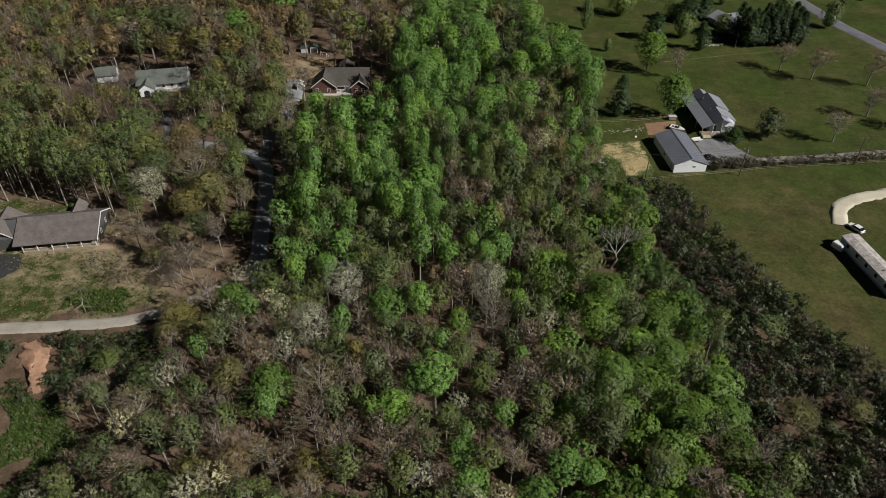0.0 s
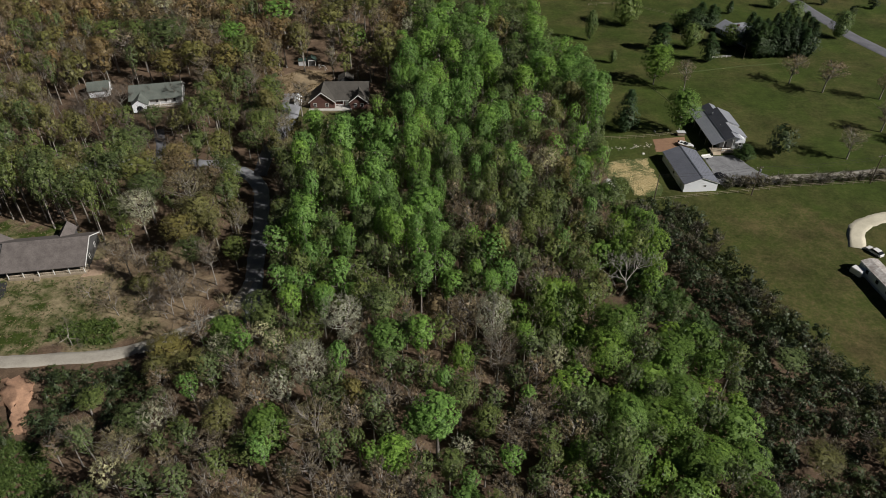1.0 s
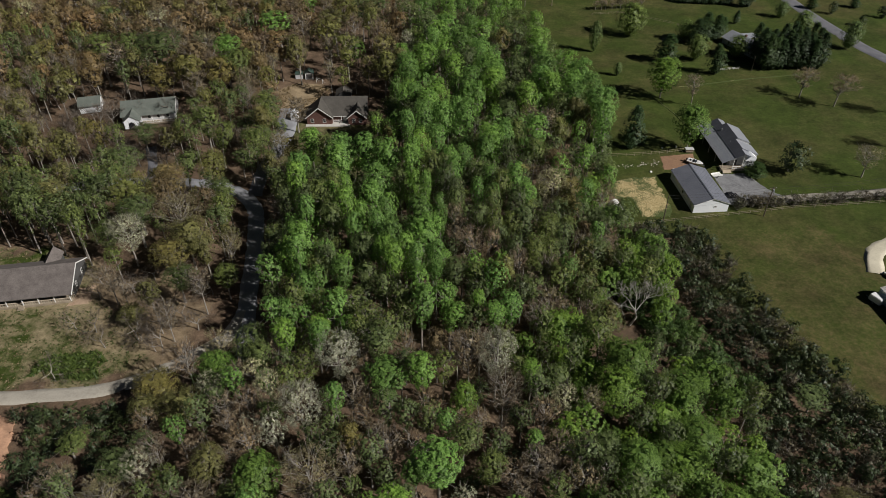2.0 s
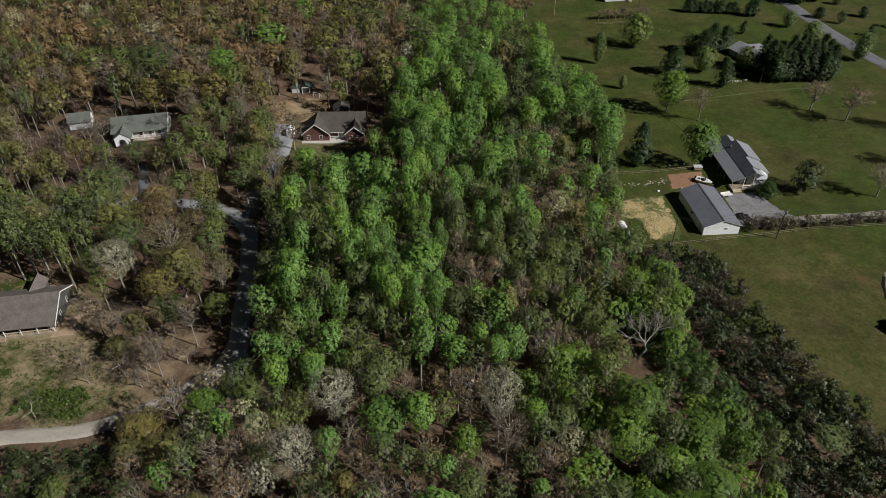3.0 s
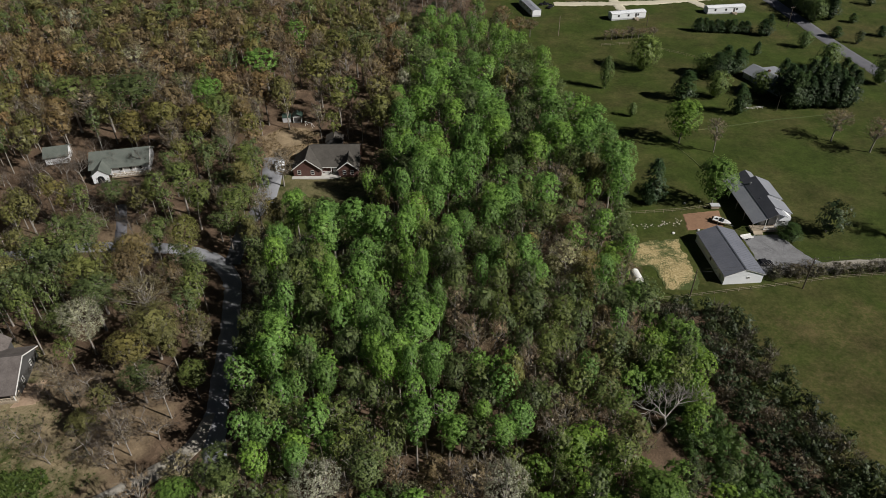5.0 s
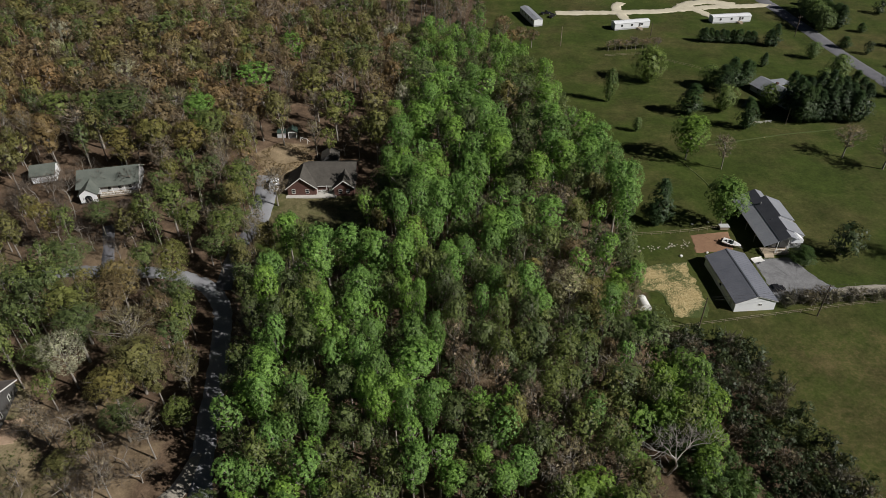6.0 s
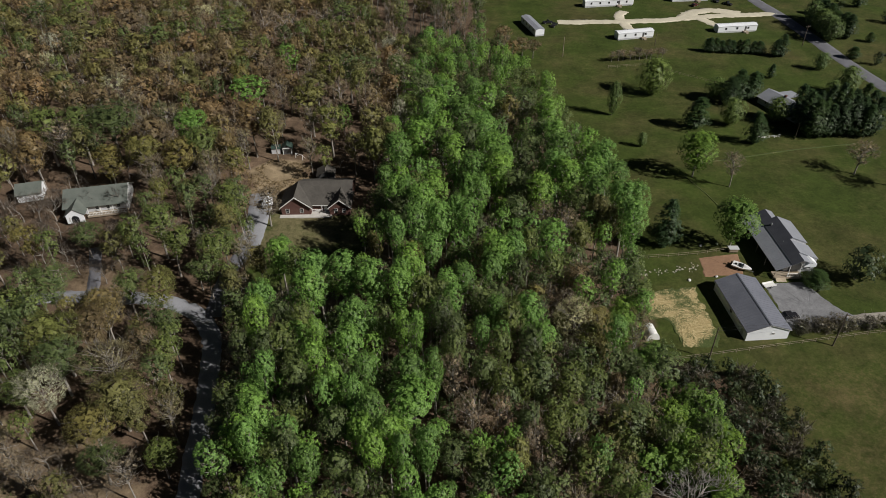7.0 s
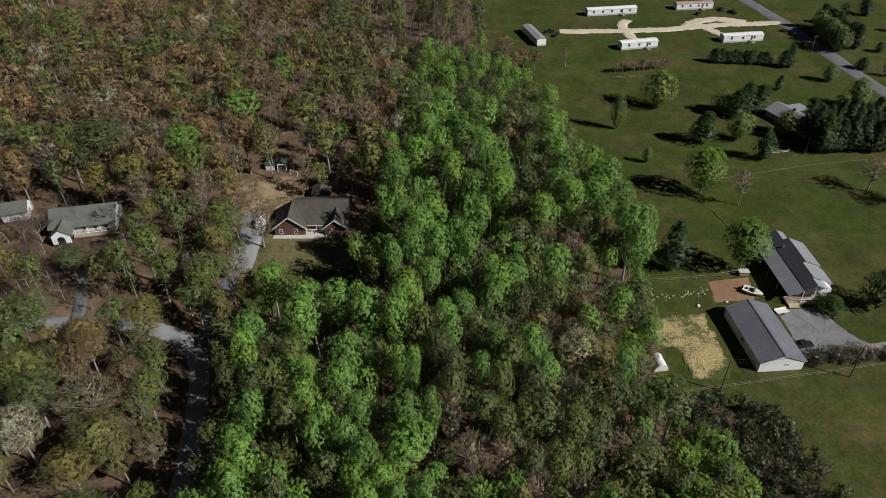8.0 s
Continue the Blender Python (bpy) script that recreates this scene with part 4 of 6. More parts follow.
def prism(profile, a, b, along_x=False, bm=None):
    """A solid with a profile across, drawn out along y (or along x)."""
    bm = bm or bmesh.new()
    put = (lambda p, q: (q, p[0], p[1])) if along_x else (lambda p, q: (p[0], q, p[1]))
    v0, v1 = [bm.verts.new(put(p, a)) for p in profile], [bm.verts.new(put(p, b)) for p in profile]
    n = len(v0)
    bm.faces.new(v0)
    bm.faces.new(v1[::-1])
    for i in range(n):
        bm.faces.new((v0[i], v1[i], v1[(i + 1) % n], v0[(i + 1) % n]))
    return bm


def rod(a, b, r0, r1=None, sides=8, bm=None):
    bm = bm or bmesh.new()
    a, b = Vector(a), Vector(b)
    turn = (b - a).to_track_quat("Z", "Y").to_matrix().to_4x4()
    bmesh.ops.create_cone(bm, cap_ends=True, segments=sides, radius1=r0, radius2=r0 if r1 is None else r1, depth=(b - a).length, matrix=Matrix.Translation((a + b) / 2) @ turn)
    return bm


def thing(name, x, y, turn, label, category, group="", lift=0.0):
    return_ob = tagged(new(name), label, category, group)
    return_ob.matrix_world = pose(x, y, float(ground_height(x, y)) + lift, 0, 0, turn)
    return return_ob


def roof_slab(parent, x0, z0, x1, z1, y0, y1, mat, thick=0.14, rib=0.0, label="", along_x=False, name="roof"):
    """One slope from the eave (x0, z0) to the ridge (x1, z1), with raised seams when rib is given."""
    slab = part(name, prism([(x0, z0), (x1, z1), (x1, z1 + thick), (x0, z0 + thick)], y0, y1, along_x), mat, parent, label)
    if rib:
        n = max(1, int((y1 - y0) / rib))
        seam = part("seam", prism([(x0, z0 + thick - 0.01), (x1, z1 + thick - 0.01), (x1, z1 + thick + 0.05), (x0, z0 + thick + 0.05)], -0.03, 0.03, along_x), mat, slab)
        for i in range(n + 1):
            ob = seam if i == 0 else new("seam", seam.data)
            ob.parent = slab
            at = y0 + 0.04 + (y1 - y0 - 0.08) * i / n
            ob.location = (at, 0, 0) if along_x else (0, at, 0)
    return slab


def window(parent, x, y, z, w, h, side, frame_mat=None, name="window"):
    """A framed window in a wall that faces side ('-y', '+y', '-x' or '+x'), with pane and cross bar."""
    nx, ny = {"-y": (0, -1), "+y": (0, 1), "-x": (-1, 0), "+x": (1, 0)}[side]
    bm = bmesh.new()
    bars = [(-w / 2, w / 2, h / 2 - 0.09, h / 2), (-w / 2, w / 2, -h / 2, -h / 2 + 0.09), (-w / 2, -w / 2 + 0.09, -h / 2, h / 2), (w / 2 - 0.09, w / 2, -h / 2, h / 2), (-w / 2, w / 2, -0.03, 0.03)]

    def put(u0, u1, z0, z1, d0, d1, bm):
        if ny:
            box(x + u0, x + u1, min(y + ny * d0, y + ny * d1), max(y + ny * d0, y + ny * d1), z + z0, z + z1, bm)
        else:
            box(min(x + nx * d0, x + nx * d1), max(x + nx * d0, x + nx * d1), y + u0, y + u1, z + z0, z + z1, bm)

    for u0, u1, z0, z1 in bars:
        put(u0, u1, z0, z1, 0.0, 0.07, bm)
    fr = part(name, bm, frame_mat or TRIM, parent)
    bm = bmesh.new()
    put(-w / 2 + 0.05, w / 2 - 0.05, -h / 2 + 0.05, h / 2 - 0.05, 0.0, 0.03, bm)
    part("pane", bm, PANE, fr)
    return fr


def railing(parent, a, b, z, mat, gap=0.35, high=0.95):
    """Posts, hand rail and balusters between two points on a deck."""
    a, b = Vector((*a, z)), Vector((*b, z))
    up = Vector((0, 0, high))
    rail = rod(a + up, b + up, 0.08, sides=4)
    rod(a + Vector((0, 0, 0.15)), b + Vector((0, 0, 0.15)), 0.04, sides=4, bm=rail)
    ob = part("railing", rail, mat, parent)
    n = max(1, int((b - a).length / gap))
    for i in range(n + 1):
        p = a + (b - a) * i / n
        part("baluster", rod(p, p + up, 0.035, sides=4), mat, ob)


TRIM = surface("white_painted_trim", (0.66, 0.66, 0.64), (0.82, 0.82, 0.8), 0.7, 9, 0.5)
WHITE = surface("white_siding", (0.74, 0.77, 0.81), (0.86, 0.885, 0.91), 0.35, 5, 0.55)
PALE_GREY = surface("pale_grey_siding", (0.42, 0.43, 0.45), (0.58, 0.59, 0.6), 0.35, 5, 0.55)
GREY_METAL = surface("weathered_grey_metal_roof", (0.125, 0.135, 0.165), (0.205, 0.215, 0.25), 0.25, 4, 0.42)
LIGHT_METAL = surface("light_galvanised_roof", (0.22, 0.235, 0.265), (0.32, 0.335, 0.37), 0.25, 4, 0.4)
BLUE_ROOF = surface("dark_blue_grey_roof", (0.05, 0.055, 0.07), (0.09, 0.095, 0.115), 0.4, 5, 0.75)
SHINGLE = surface("brown_grey_shingles", (0.075, 0.064, 0.06), (0.19, 0.168, 0.157), 0.5, 3.2, 0.9)
DARK_SHINGLE = surface("dark_brown_grey_shingles", (0.045, 0.041, 0.036), (0.1, 0.092, 0.08), 0.5, 3.2, 0.85)
MOSSY = surface("mossy_green_grey_shingles", (0.07, 0.085, 0.075), (0.15, 0.165, 0.145), 0.4, 4, 0.9)
BRICK = surface("dark_red_brick", (0.075, 0.036, 0.03), (0.15, 0.075, 0.06), 0.8, 8, 0.85)
DARK_SIDING = surface("dark_grey_siding", (0.05, 0.05, 0.05), (0.1, 0.1, 0.1), 0.5, 6, 0.7)
TIMBER = surface("weathered_timber", (0.2, 0.16, 0.11), (0.4, 0.34, 0.26), 0.6, 9, 0.85)
LIGHT_TIMBER = surface("sunbleached_porch_timber", (0.36, 0.3, 0.22), (0.58, 0.5, 0.39), 0.6, 9, 0.85)
POLE_WOOD = surface("creosoted_pole_wood", (0.06, 0.045, 0.035), (0.14, 0.11, 0.085), 0.6, 9, 0.9)
RUST_ROOF = surface("rust_streaked_white_roof", (0.25, 0.09, 0.07), (0.62, 0.56, 0.54), 0.5, 2, 0.6)
DIRTY_ROOF = surface("dirty_white_roof", (0.14, 0.1, 0.075), (0.74, 0.73, 0.71), 0.7, 2.6, 0.6)
PANE = surface("dark_window_glass", (0.012, 0.014, 0.017), (0.025, 0.028, 0.032), 0.3, 2, 0.08, 0, 0.02)
RUBBER = surface("black_rubber", (0.015, 0.015, 0.015), (0.035, 0.035, 0.035), 2, 12, 0.85)
STEEL = surface("galvanised_steel", (0.35, 0.36, 0.37), (0.55, 0.56, 0.57), 1, 9, 0.4, 0.8)
CAR_WHITE = surface("white_car_paint", (0.72, 0.72, 0.72), (0.82, 0.82, 0.82), 0.4, 3, 0.25, 0, 0.02)
CAR_BLACK = surface("black_car_paint", (0.012, 0.012, 0.014), (0.03, 0.03, 0.033), 0.4, 3, 0.25, 0, 0.02)
CAR_RED = surface("dark_red_car_paint", (0.06, 0.012, 0.012), (0.1, 0.02, 0.02), 0.4, 3, 0.3, 0, 0.02)
FLAT_GREY = surface("grey_concrete_block", (0.2, 0.195, 0.19), (0.33, 0.32, 0.31), 0.5, 5, 0.9)
CEDAR_GREEN = surface("dark_green_shed_roof", (0.025, 0.05, 0.04), (0.05, 0.085, 0.07), 0.5, 6, 0.7)


# ---- buildings ----
def metal_shed():
    s = thing("metal_shed", 74.95, 188.6, 4.6, "long white metal shed with a grey seamed roof", "shed")
    w, l, e, r = 5.1, 9.3, 2.9, 4.75
    part("wall", prism([(-w, 0), (w, 0), (w, e), (0, r), (-w, e)], -l, l), WHITE, s)
    k = (r - e) / w
    roof_slab(s, -w - 0.3, e - 0.3 * k + 0.03, 0, r + 0.03, -l - 0.3, l + 0.3, GREY_METAL, 0.1, 0.9)
    roof_slab(s, w + 0.3, e - 0.3 * k + 0.03, 0, r + 0.03, -l - 0.3, l + 0.3, GREY_METAL, 0.1, 0.9)
    part("ridge_cap", prism([(-0.3, r + 0.02), (0, r + 0.14), (0.3, r + 0.02), (0.3, r + 0.1), (0, r + 0.22), (-0.3, r + 0.1)], -l - 0.32, l + 0.32), GREY_METAL, s)
    for sgn in (-1, 1):
        part("fascia", prism([(sgn * (w + 0.3), e - 0.3 * k - 0.15), (0, r - 0.12), (0, r + 0.03), (sgn * (w + 0.3), e - 0.3 * k + 0.02)], -l - 0.28, -l - 0.2), TRIM, s)
        part("gutter", box(min(sgn * (w + 0.3), sgn * (w + 0.42)), max(sgn * (w + 0.3), sgn * (w + 0.42)), -l - 0.2, l + 0.2, e - 0.35, e - 0.22), TRIM, s)
    window(s, 1.2, -l, 1.9, 0.9, 0.7, "-y")
    window(s, -w, -0.6, 1.7, 0.9, 0.9, "-x", DARK_SIDING)
    door = part("door", soft_box(-w - 0.06, -w + 0.02, -7.6, -6.6, 0.05, 2.1, 0.02), PALE_GREY, s, "grey side door")
    part("handle", soft_box(-w - 0.12, -w - 0.05, -7.5, -7.4, 1.0, 1.1, 0.01), STEEL, door)
    part("garage_door", soft_box(w - 0.02, w + 0.06, -3, 0.5, 0.05, 2.5, 0.02), PALE_GREY, s)
    part("garage_door", soft_box(w - 0.02, w + 0.06, 2, 5.5, 0.05, 2.5, 0.02), PALE_GREY, s)


def farmhouse():
    s = thing("farmhouse", 90.7, 213.0, 2.0, "farmhouse with dark-and-light roof and a long grey metal lean-to", "house")
    l = 11.6
    roof_slab(s, -5.7, 3.1, -1.95, 4.68, -l - 0.4, l + 0.3, LIGHT_METAL, 0.1, 0.8, "light grey metal lean-to roof", name="lean_to_roof")
    # four wings side by side, each with its own ridge and eave
    for y0, y1, xr, xe in ((7.4, l + 0.3, 0.5, 2.6), (-2.8, 7.4, 1.7, 6.2), (-8.8, -2.8, 1.0, 6.6), (-l - 0.4, -8.8, 0.7, 3.4)):
        zr = 4.7 + 0.515 * (xr + 2.0)
        ze = zr - 0.42 * (xe - xr)
        # the -x slope gets the dark roof colour, the +x slope the light one
        roof_slab(s, -2.0, 4.7, xr, zr, y0, y1, BLUE_ROOF, 0.16, label="dark blue-grey roof slope")
        roof_slab(s, xe, ze, xr, zr, y0, y1, LIGHT_METAL, 0.14, label="light grey roof slope")
        part("wall", prism([(-2.0, 0), (xe - 0.35, 0), (xe - 0.35, ze), (xr, zr - 0.2), (-2.0, 4.55)], max(y0 + 0.05, 2.4 - l), y1 - 0.05), PALE_GREY, s)
    part("dormer", prism([(1.8, 3.4), (5.0, 3.4), (5.0, 4.4), (3.4, 5.5), (1.8, 5.0)], -11.2, -9.0), WHITE, s, "white dormer")
    for i in range(5):
        y = -l + 0.2 + i * (2 * l - 0.4) / 4
        part("post", box(-5.45, -5.3, y - 0.08, y + 0.08, 0, 3.15), TIMBER, s)
    deck = part("porch", box(-5.2, 2.0, -l - 0.1, 2.4 - l, 0.0, 0.7), TIMBER, s)
    for i in range(4):
        part("step", box(-5.0, -2.4, -l - 0.1 - 0.28 * (i + 1), -l - 0.1 - 0.28 * i, 0, 0.56 - 0.14 * i), LIGHT_TIMBER, deck, "pale worn step")
    railing(s, (-2.1, -l), (1.8, -l), 0.7, TRIM)
    for x in (-1.9, 0.9):
        part("post", box(x - 0.07, x + 0.07, -l, -l + 0.14, 0.7, 4.6), TRIM, s)
    window(s, 4.6, -9.15, 1.9, 1.0, 1.2, "-y")
    part("door", soft_box(-0.9, 0.1, 2.34 - l, 2.41 - l, 0.7, 2.7, 0.02), DARK_SIDING, s)
    part("chimney", soft_box(-0.7, -0.3, 4.6, 5.0, 5.0, 6.2, 0.03), STEEL, s)
    part("vent_pipe", rod((-0.6, -3, 5.2), (-0.6, -3, 5.9), 0.07), STEEL, s)


def brick_house():
    s = thing("brick_house", -37.6, 239.5, 1.0, "dark red brick house with grey-brown roof and white porch", "house")
    e, r = 2.9, 6.5
    part("wall", prism([(-6, 0), (8, 0), (8, e), (1, r - 0.2), (-6, e)], -6.0, 9.9, True), BRICK, s)
    part("wall", prism([(-10.4, 0), (-1.8, 0), (-1.8, e), (-6.1, r - 0.3), (-10.4, e)], -7.6, 0.9), BRICK, s)
    part("wall", prism([(3.8, 0), (9.9, 0), (9.9, e), (6.85, e + 2.2), (3.8, e)], -7.9, 0), BRICK, s)
    roof_slab(s, -6.6, e - 0.2, 1, r, -6.1, 10.3, DARK_SHINGLE, 0.18, along_x=True)
    roof_slab(s, 8.6, e - 0.2, 1, r, -6.1, 10.3, DARK_SHINGLE, 0.18, along_x=True)
    roof_slab(s, -10.9, e - 0.25, -6.1, r - 0.02, -8.1, 1.2, DARK_SHINGLE, 0.16, name="gable_roof")
    roof_slab(s, -1.3, e - 0.25, -6.1, r - 0.02, -8.1, 1.0, DARK_SHINGLE, 0.16, name="gable_roof")
    for sg in (-1, 1):
        roof_slab(s, 6.85 + sg * 3.5, e - 0.25, 6.85, e + 2.6, -8.4, 0.6, DARK_SHINGLE, 0.16, name="gable_roof")
    for cx, hw, y0, top in ((-6.1, 4.8, -8.1, r - 0.02), (6.85, 3.5, -8.4, e + 2.6)):
        for sg in (-1, 1):
            part("fascia", prism([(cx + sg * hw, e - 0.42), (cx, top - 0.2), (cx, top + 0.17), (cx + sg * hw, e - 0.08)], y0 - 0.08, y0 - 0.003), TRIM, s, "white gable fascia board")
    part("porch", box(-10.9, 4.4, -9.2, -7.6, 0, 0.28), CONCRETE, s, "pale concrete walk and porch floor")
    part("porch_floor", box(-1.8, 4.2, -7.6, -6, 0, 0.3), CONCRETE, s)
    for x in (-1.6, 1.4, 3.9):
        part("post", box(x - 0.1, x + 0.1, -6.6, -6.4, 0.3, e), TRIM, s)
    part("porch_beam", box(-1.8, 4.2, -6.64, -6.36, e - 0.32, e - 0.1), TRIM, s)
    railing(s, (-1.6, -6.5), (1.2, -6.5), 0.3, TRIM, 0.3)
    railing(s, (1.9, -6.5), (3.9, -6.5), 0.3, TRIM, 0.3)
    for x in (-8.6, -4.4):
        window(s, x, -7.6, 1.6, 1.1, 1.5, "-y")
    window(s, 5.7, -7.9, 1.6, 1.1, 1.5, "-y")
    window(s, 8.1, -7.9, 1.6, 1.1, 1.5, "-y")
    window(s, -10.4, -2.5, 1.6, 1.1, 1.4, "-x")
    part("door", soft_box(1.9, 2.9, -6.07, -5.98, 0.3, 2.35, 0.02), TRIM, s, "white front door")
    part("bench", soft_box(-0.6, 0.8, -6.3, -6.0, 0.6, 0.75, 0.03), TRIM, s)
    t = thing("garden_shed", -37.4, 252.2, 4, "small shed with grey shingle roof behind the house", "shed")
    part("wall", prism([(-2.6, 0), (2.6, 0), (2.6, 2.6), (0, 4.0), (-2.6, 2.6)], -2.3, 2.3), DARK_SIDING, t)
    for sg in (-1, 1):
        roof_slab(t, sg * 3, 2.42, 0, 4.05, -2.6, 2.6, DARK_SHINGLE, 0.12)
    part("door", soft_box(-0.7, 0.7, -2.36, -2.28, 0, 2, 0.02), TIMBER, t)
    g = thing("small_garage", -52.9, 236.0, 4, "small white outbuilding beside the driveway", "shed")
    part("wall", prism([(-1.2, 0), (1.2, 0), (1.2, 1.9), (0, 2.5), (-1.2, 1.9)], -1.7, 1.7), WHITE, g)
    for sg in (-1, 1):
        roof_slab(g, sg * 1.4, 1.82, 0, 2.53, -1.9, 1.9, WHITE, 0.08, 0.6)
    part("door", soft_box(-0.7, 0.7, -1.76, -1.68, 0, 1.7, 0.02), PALE_GREY, g)


def porch_house():
    s = thing("porch_house", -101.6, 146.2, 9.0, "low house with brown-grey shingle roof and a long timber porch", "house")
    e, r, l, r0 = 3.0, 6.2, 9.9, 7.6
    part("wall", prism([(-4.2, 0), (7.2, 0), (7.2, e), (1.2, r - 0.2), (-4.2, e + 0.5)], -l - 6, l, True), DARK_SIDING, s)
    roof_slab(s, -7.0, e - 0.15, 1.2, r, -10.4, l + 0.5, SHINGLE, 0.18, along_x=True)
    roof_slab(s, 7.8, e - 0.3, 1.2, r, -l - 6, l + 0.5, SHINGLE, 0.18, along_x=True)
    for p, q, z0, z1 in ((-7.0, 1.2, e - 0.15, r), (7.8, 1.2, e - 0.3, r)):
        part("fascia", prism([(p, z0 - 0.15), (q, z1 - 0.15), (q, z1 + 0.14), (p, z0 + 0.14)], l + 0.5, l + 0.6, True), TRIM, s, "white gable fascia board")
    part("porch_floor", box(-l + 1.2, l, -6.6, -4.2, 0.0, 0.6), TIMBER, s)
    for i in range(6):
        x = -l + 1.4 + i * (2 * l - 1.7) / 5
        part("post", box(x - 0.09, x + 0.09, -6.5, -6.32, 0.6, e + 0.02), TRIM, s)
    railing(s, (-l + 1.4, -6.4), (-2.6, -6.4), 0.6, LIGHT_TIMBER, 0.5)
    railing(s, (-1.2, -6.4), (l - 0.2, -6.4), 0.6, LIGHT_TIMBER, 0.5)
    railing(s, (l - 0.1, -6.4), (l - 0.1, -4.3), 0.6, LIGHT_TIMBER, 0.5)
    for i in range(3):
        part("step", box(-2.6, -1.2, -7.0 - 0.3 * i, -6.7 - 0.3 * i + 0.1, 0, 0.5 - 0.16 * i), TIMBER, s)
    window(s, l, -1.5, 1.9, 1.0, 1.4, "+x")
    window(s, l, 3.5, 1.9, 1.0, 1.4, "+x")
    for x in (-6, -3, 2.5, 6):
        window(s, x, -4.2, 1.9, 1.1, 1.4, "-y")
    part("door", soft_box(-0.5, 0.5, -4.28, -4.18, 0.6, 2.65, 0.02), TRIM, s)
    # garage wing with its own front gable
    part("wall", prism([(-18.8, 0), (-10.4, 0), (-10.4, e), (-14.6, r - 0.4), (-18.8, e)], -3.4, 4), DARK_SIDING, s)
    for sg in (-1, 1):
        roof_slab(s, -14.6 + sg * 4.7, e - 0.25, -14.6, r + 0.3, -4.0, 7.0, SHINGLE, 0.18, name="wing_roof")
        part("fascia", prism([(-14.6 + sg * 4.7, e - 0.4), (-14.6, r + 0.12), (-14.6, r + 0.46), (-14.6 + sg * 4.7, e - 0.07)], -4.08, -4.005), TRIM, s)
    for x in (-16.8, -12.4):
        door = part("garage_door", soft_box(x - 1.3, x + 1.3, -3.47, -3.38, 0.02, 2.2, 0.02), TRIM, s, "white panelled garage door")
        for z in (0.55, 1.1, 1.65):
            part("panel_joint", box(x - 1.25, x + 1.25, -3.485, -3.472, z - 0.02, z + 0.02), PALE_GREY, door)
    window(s, -14.6, -3.4, 3.6, 0.8, 0.9, "-y")
    part("wall", prism([(0.6, 0), (3.8, 0), (3.8, e), (2.2, 4.8), (0.6, e)], 5, 10.5), DARK_SIDING, s)
    for sg in (-1, 1):
        roof_slab(s, 2.2 + sg * 2.0, e - 0.1, 2.2, 4.9, 4.0, 10.9, SHINGLE, 0.14, name="rear_roof")


def far_house():
    s = thing("wood_house", -103.0, 236.3, 12.0, "house with mossy grey-green roof and white porch under the trees", "house")
    part("wall", prism([(-4.6, 0), (5.4, 0), (5.4, 3), (0.4, 5.8), (-4.6, 3)], -8.8, 8.6, True), PALE_GREY, s)
    roof_slab(s, -5.6, 2.7, 0.4, 6, -9.2, 9.0, MOSSY, 0.16, along_x=True)
    roof_slab(s, 6.0, 2.75, 0.4, 6, -9.2, 9.0, MOSSY, 0.16, along_x=True)
    for p, q in ((-5.6, 0.4), (6.0, 0.4)):
        part("fascia", prism([(p, 2.55), (q, 5.85), (q, 6.13), (p, 2.83)], 9.0, 9.1, True), TRIM, s)
    # arched entrance gable
    part("entrance_wall", prism([(-7.6, 0), (-2.8, 0), (-2.8, 2.7), (-5.2, 4.4), (-7.6, 2.7)], -9.0, -8.7), WHITE, s, "white arched entrance gable")
    for sg in (-1, 1):
        roof_slab(s, -5.2 + sg * 2.9, 2.4, -5.2, 4.5, -9.2, -2.0, MOSSY, 0.14, name="entrance_roof")
    part("arch", prism([(-6.2, 0.02), (-4.2, 0.02), (-4.2, 1.7), (-4.6, 2.2), (-5.2, 2.4), (-5.8, 2.2), (-6.2, 1.7)], -9.06, -8.98), PANE, s)
    part("porch_floor", box(-2.6, 8.4, -7.0, -4.6, 0, 0.5), TIMBER, s)
    railing(s, (-2.4, -6.9), (8.2, -6.9), 0.5, TRIM, 0.4)
    for x in (-2.3, 1.2, 4.7, 8.2):
        part("post", box(x - 0.08, x + 0.08, -6.0, -5.84, 0.5, 2.6), TRIM, s)
    for x in (0, 3, 6):
        window(s, x, -4.6, 1.7, 1.1, 1.3, "-y")
    window(s, 8.6, 0.5, 1.8, 1.0, 1.4, "+x")
    g = thing("garage", -125.6, 240.6, 16, "small white garage with grey-green gable roof", "garage")
    part("wall", prism([(-3.4, 0), (3.4, 0), (3.4, 2.7), (0, 4.5), (-3.4, 2.7)], -3.4, 3.4, True), WHITE, g)
    for sg in (-1, 1):
        roof_slab(g, sg * 3.9, 2.5, 0, 4.6, -3.8, 3.8, MOSSY, 0.14, along_x=True)
    part("garage_door", soft_box(-1.4, 1.4, -3.47, -3.38, 0.02, 2.1, 0.02), PALE_GREY, g)
    window(g, 3.4, 0, 1.7, 0.9, 1.1, "+x")


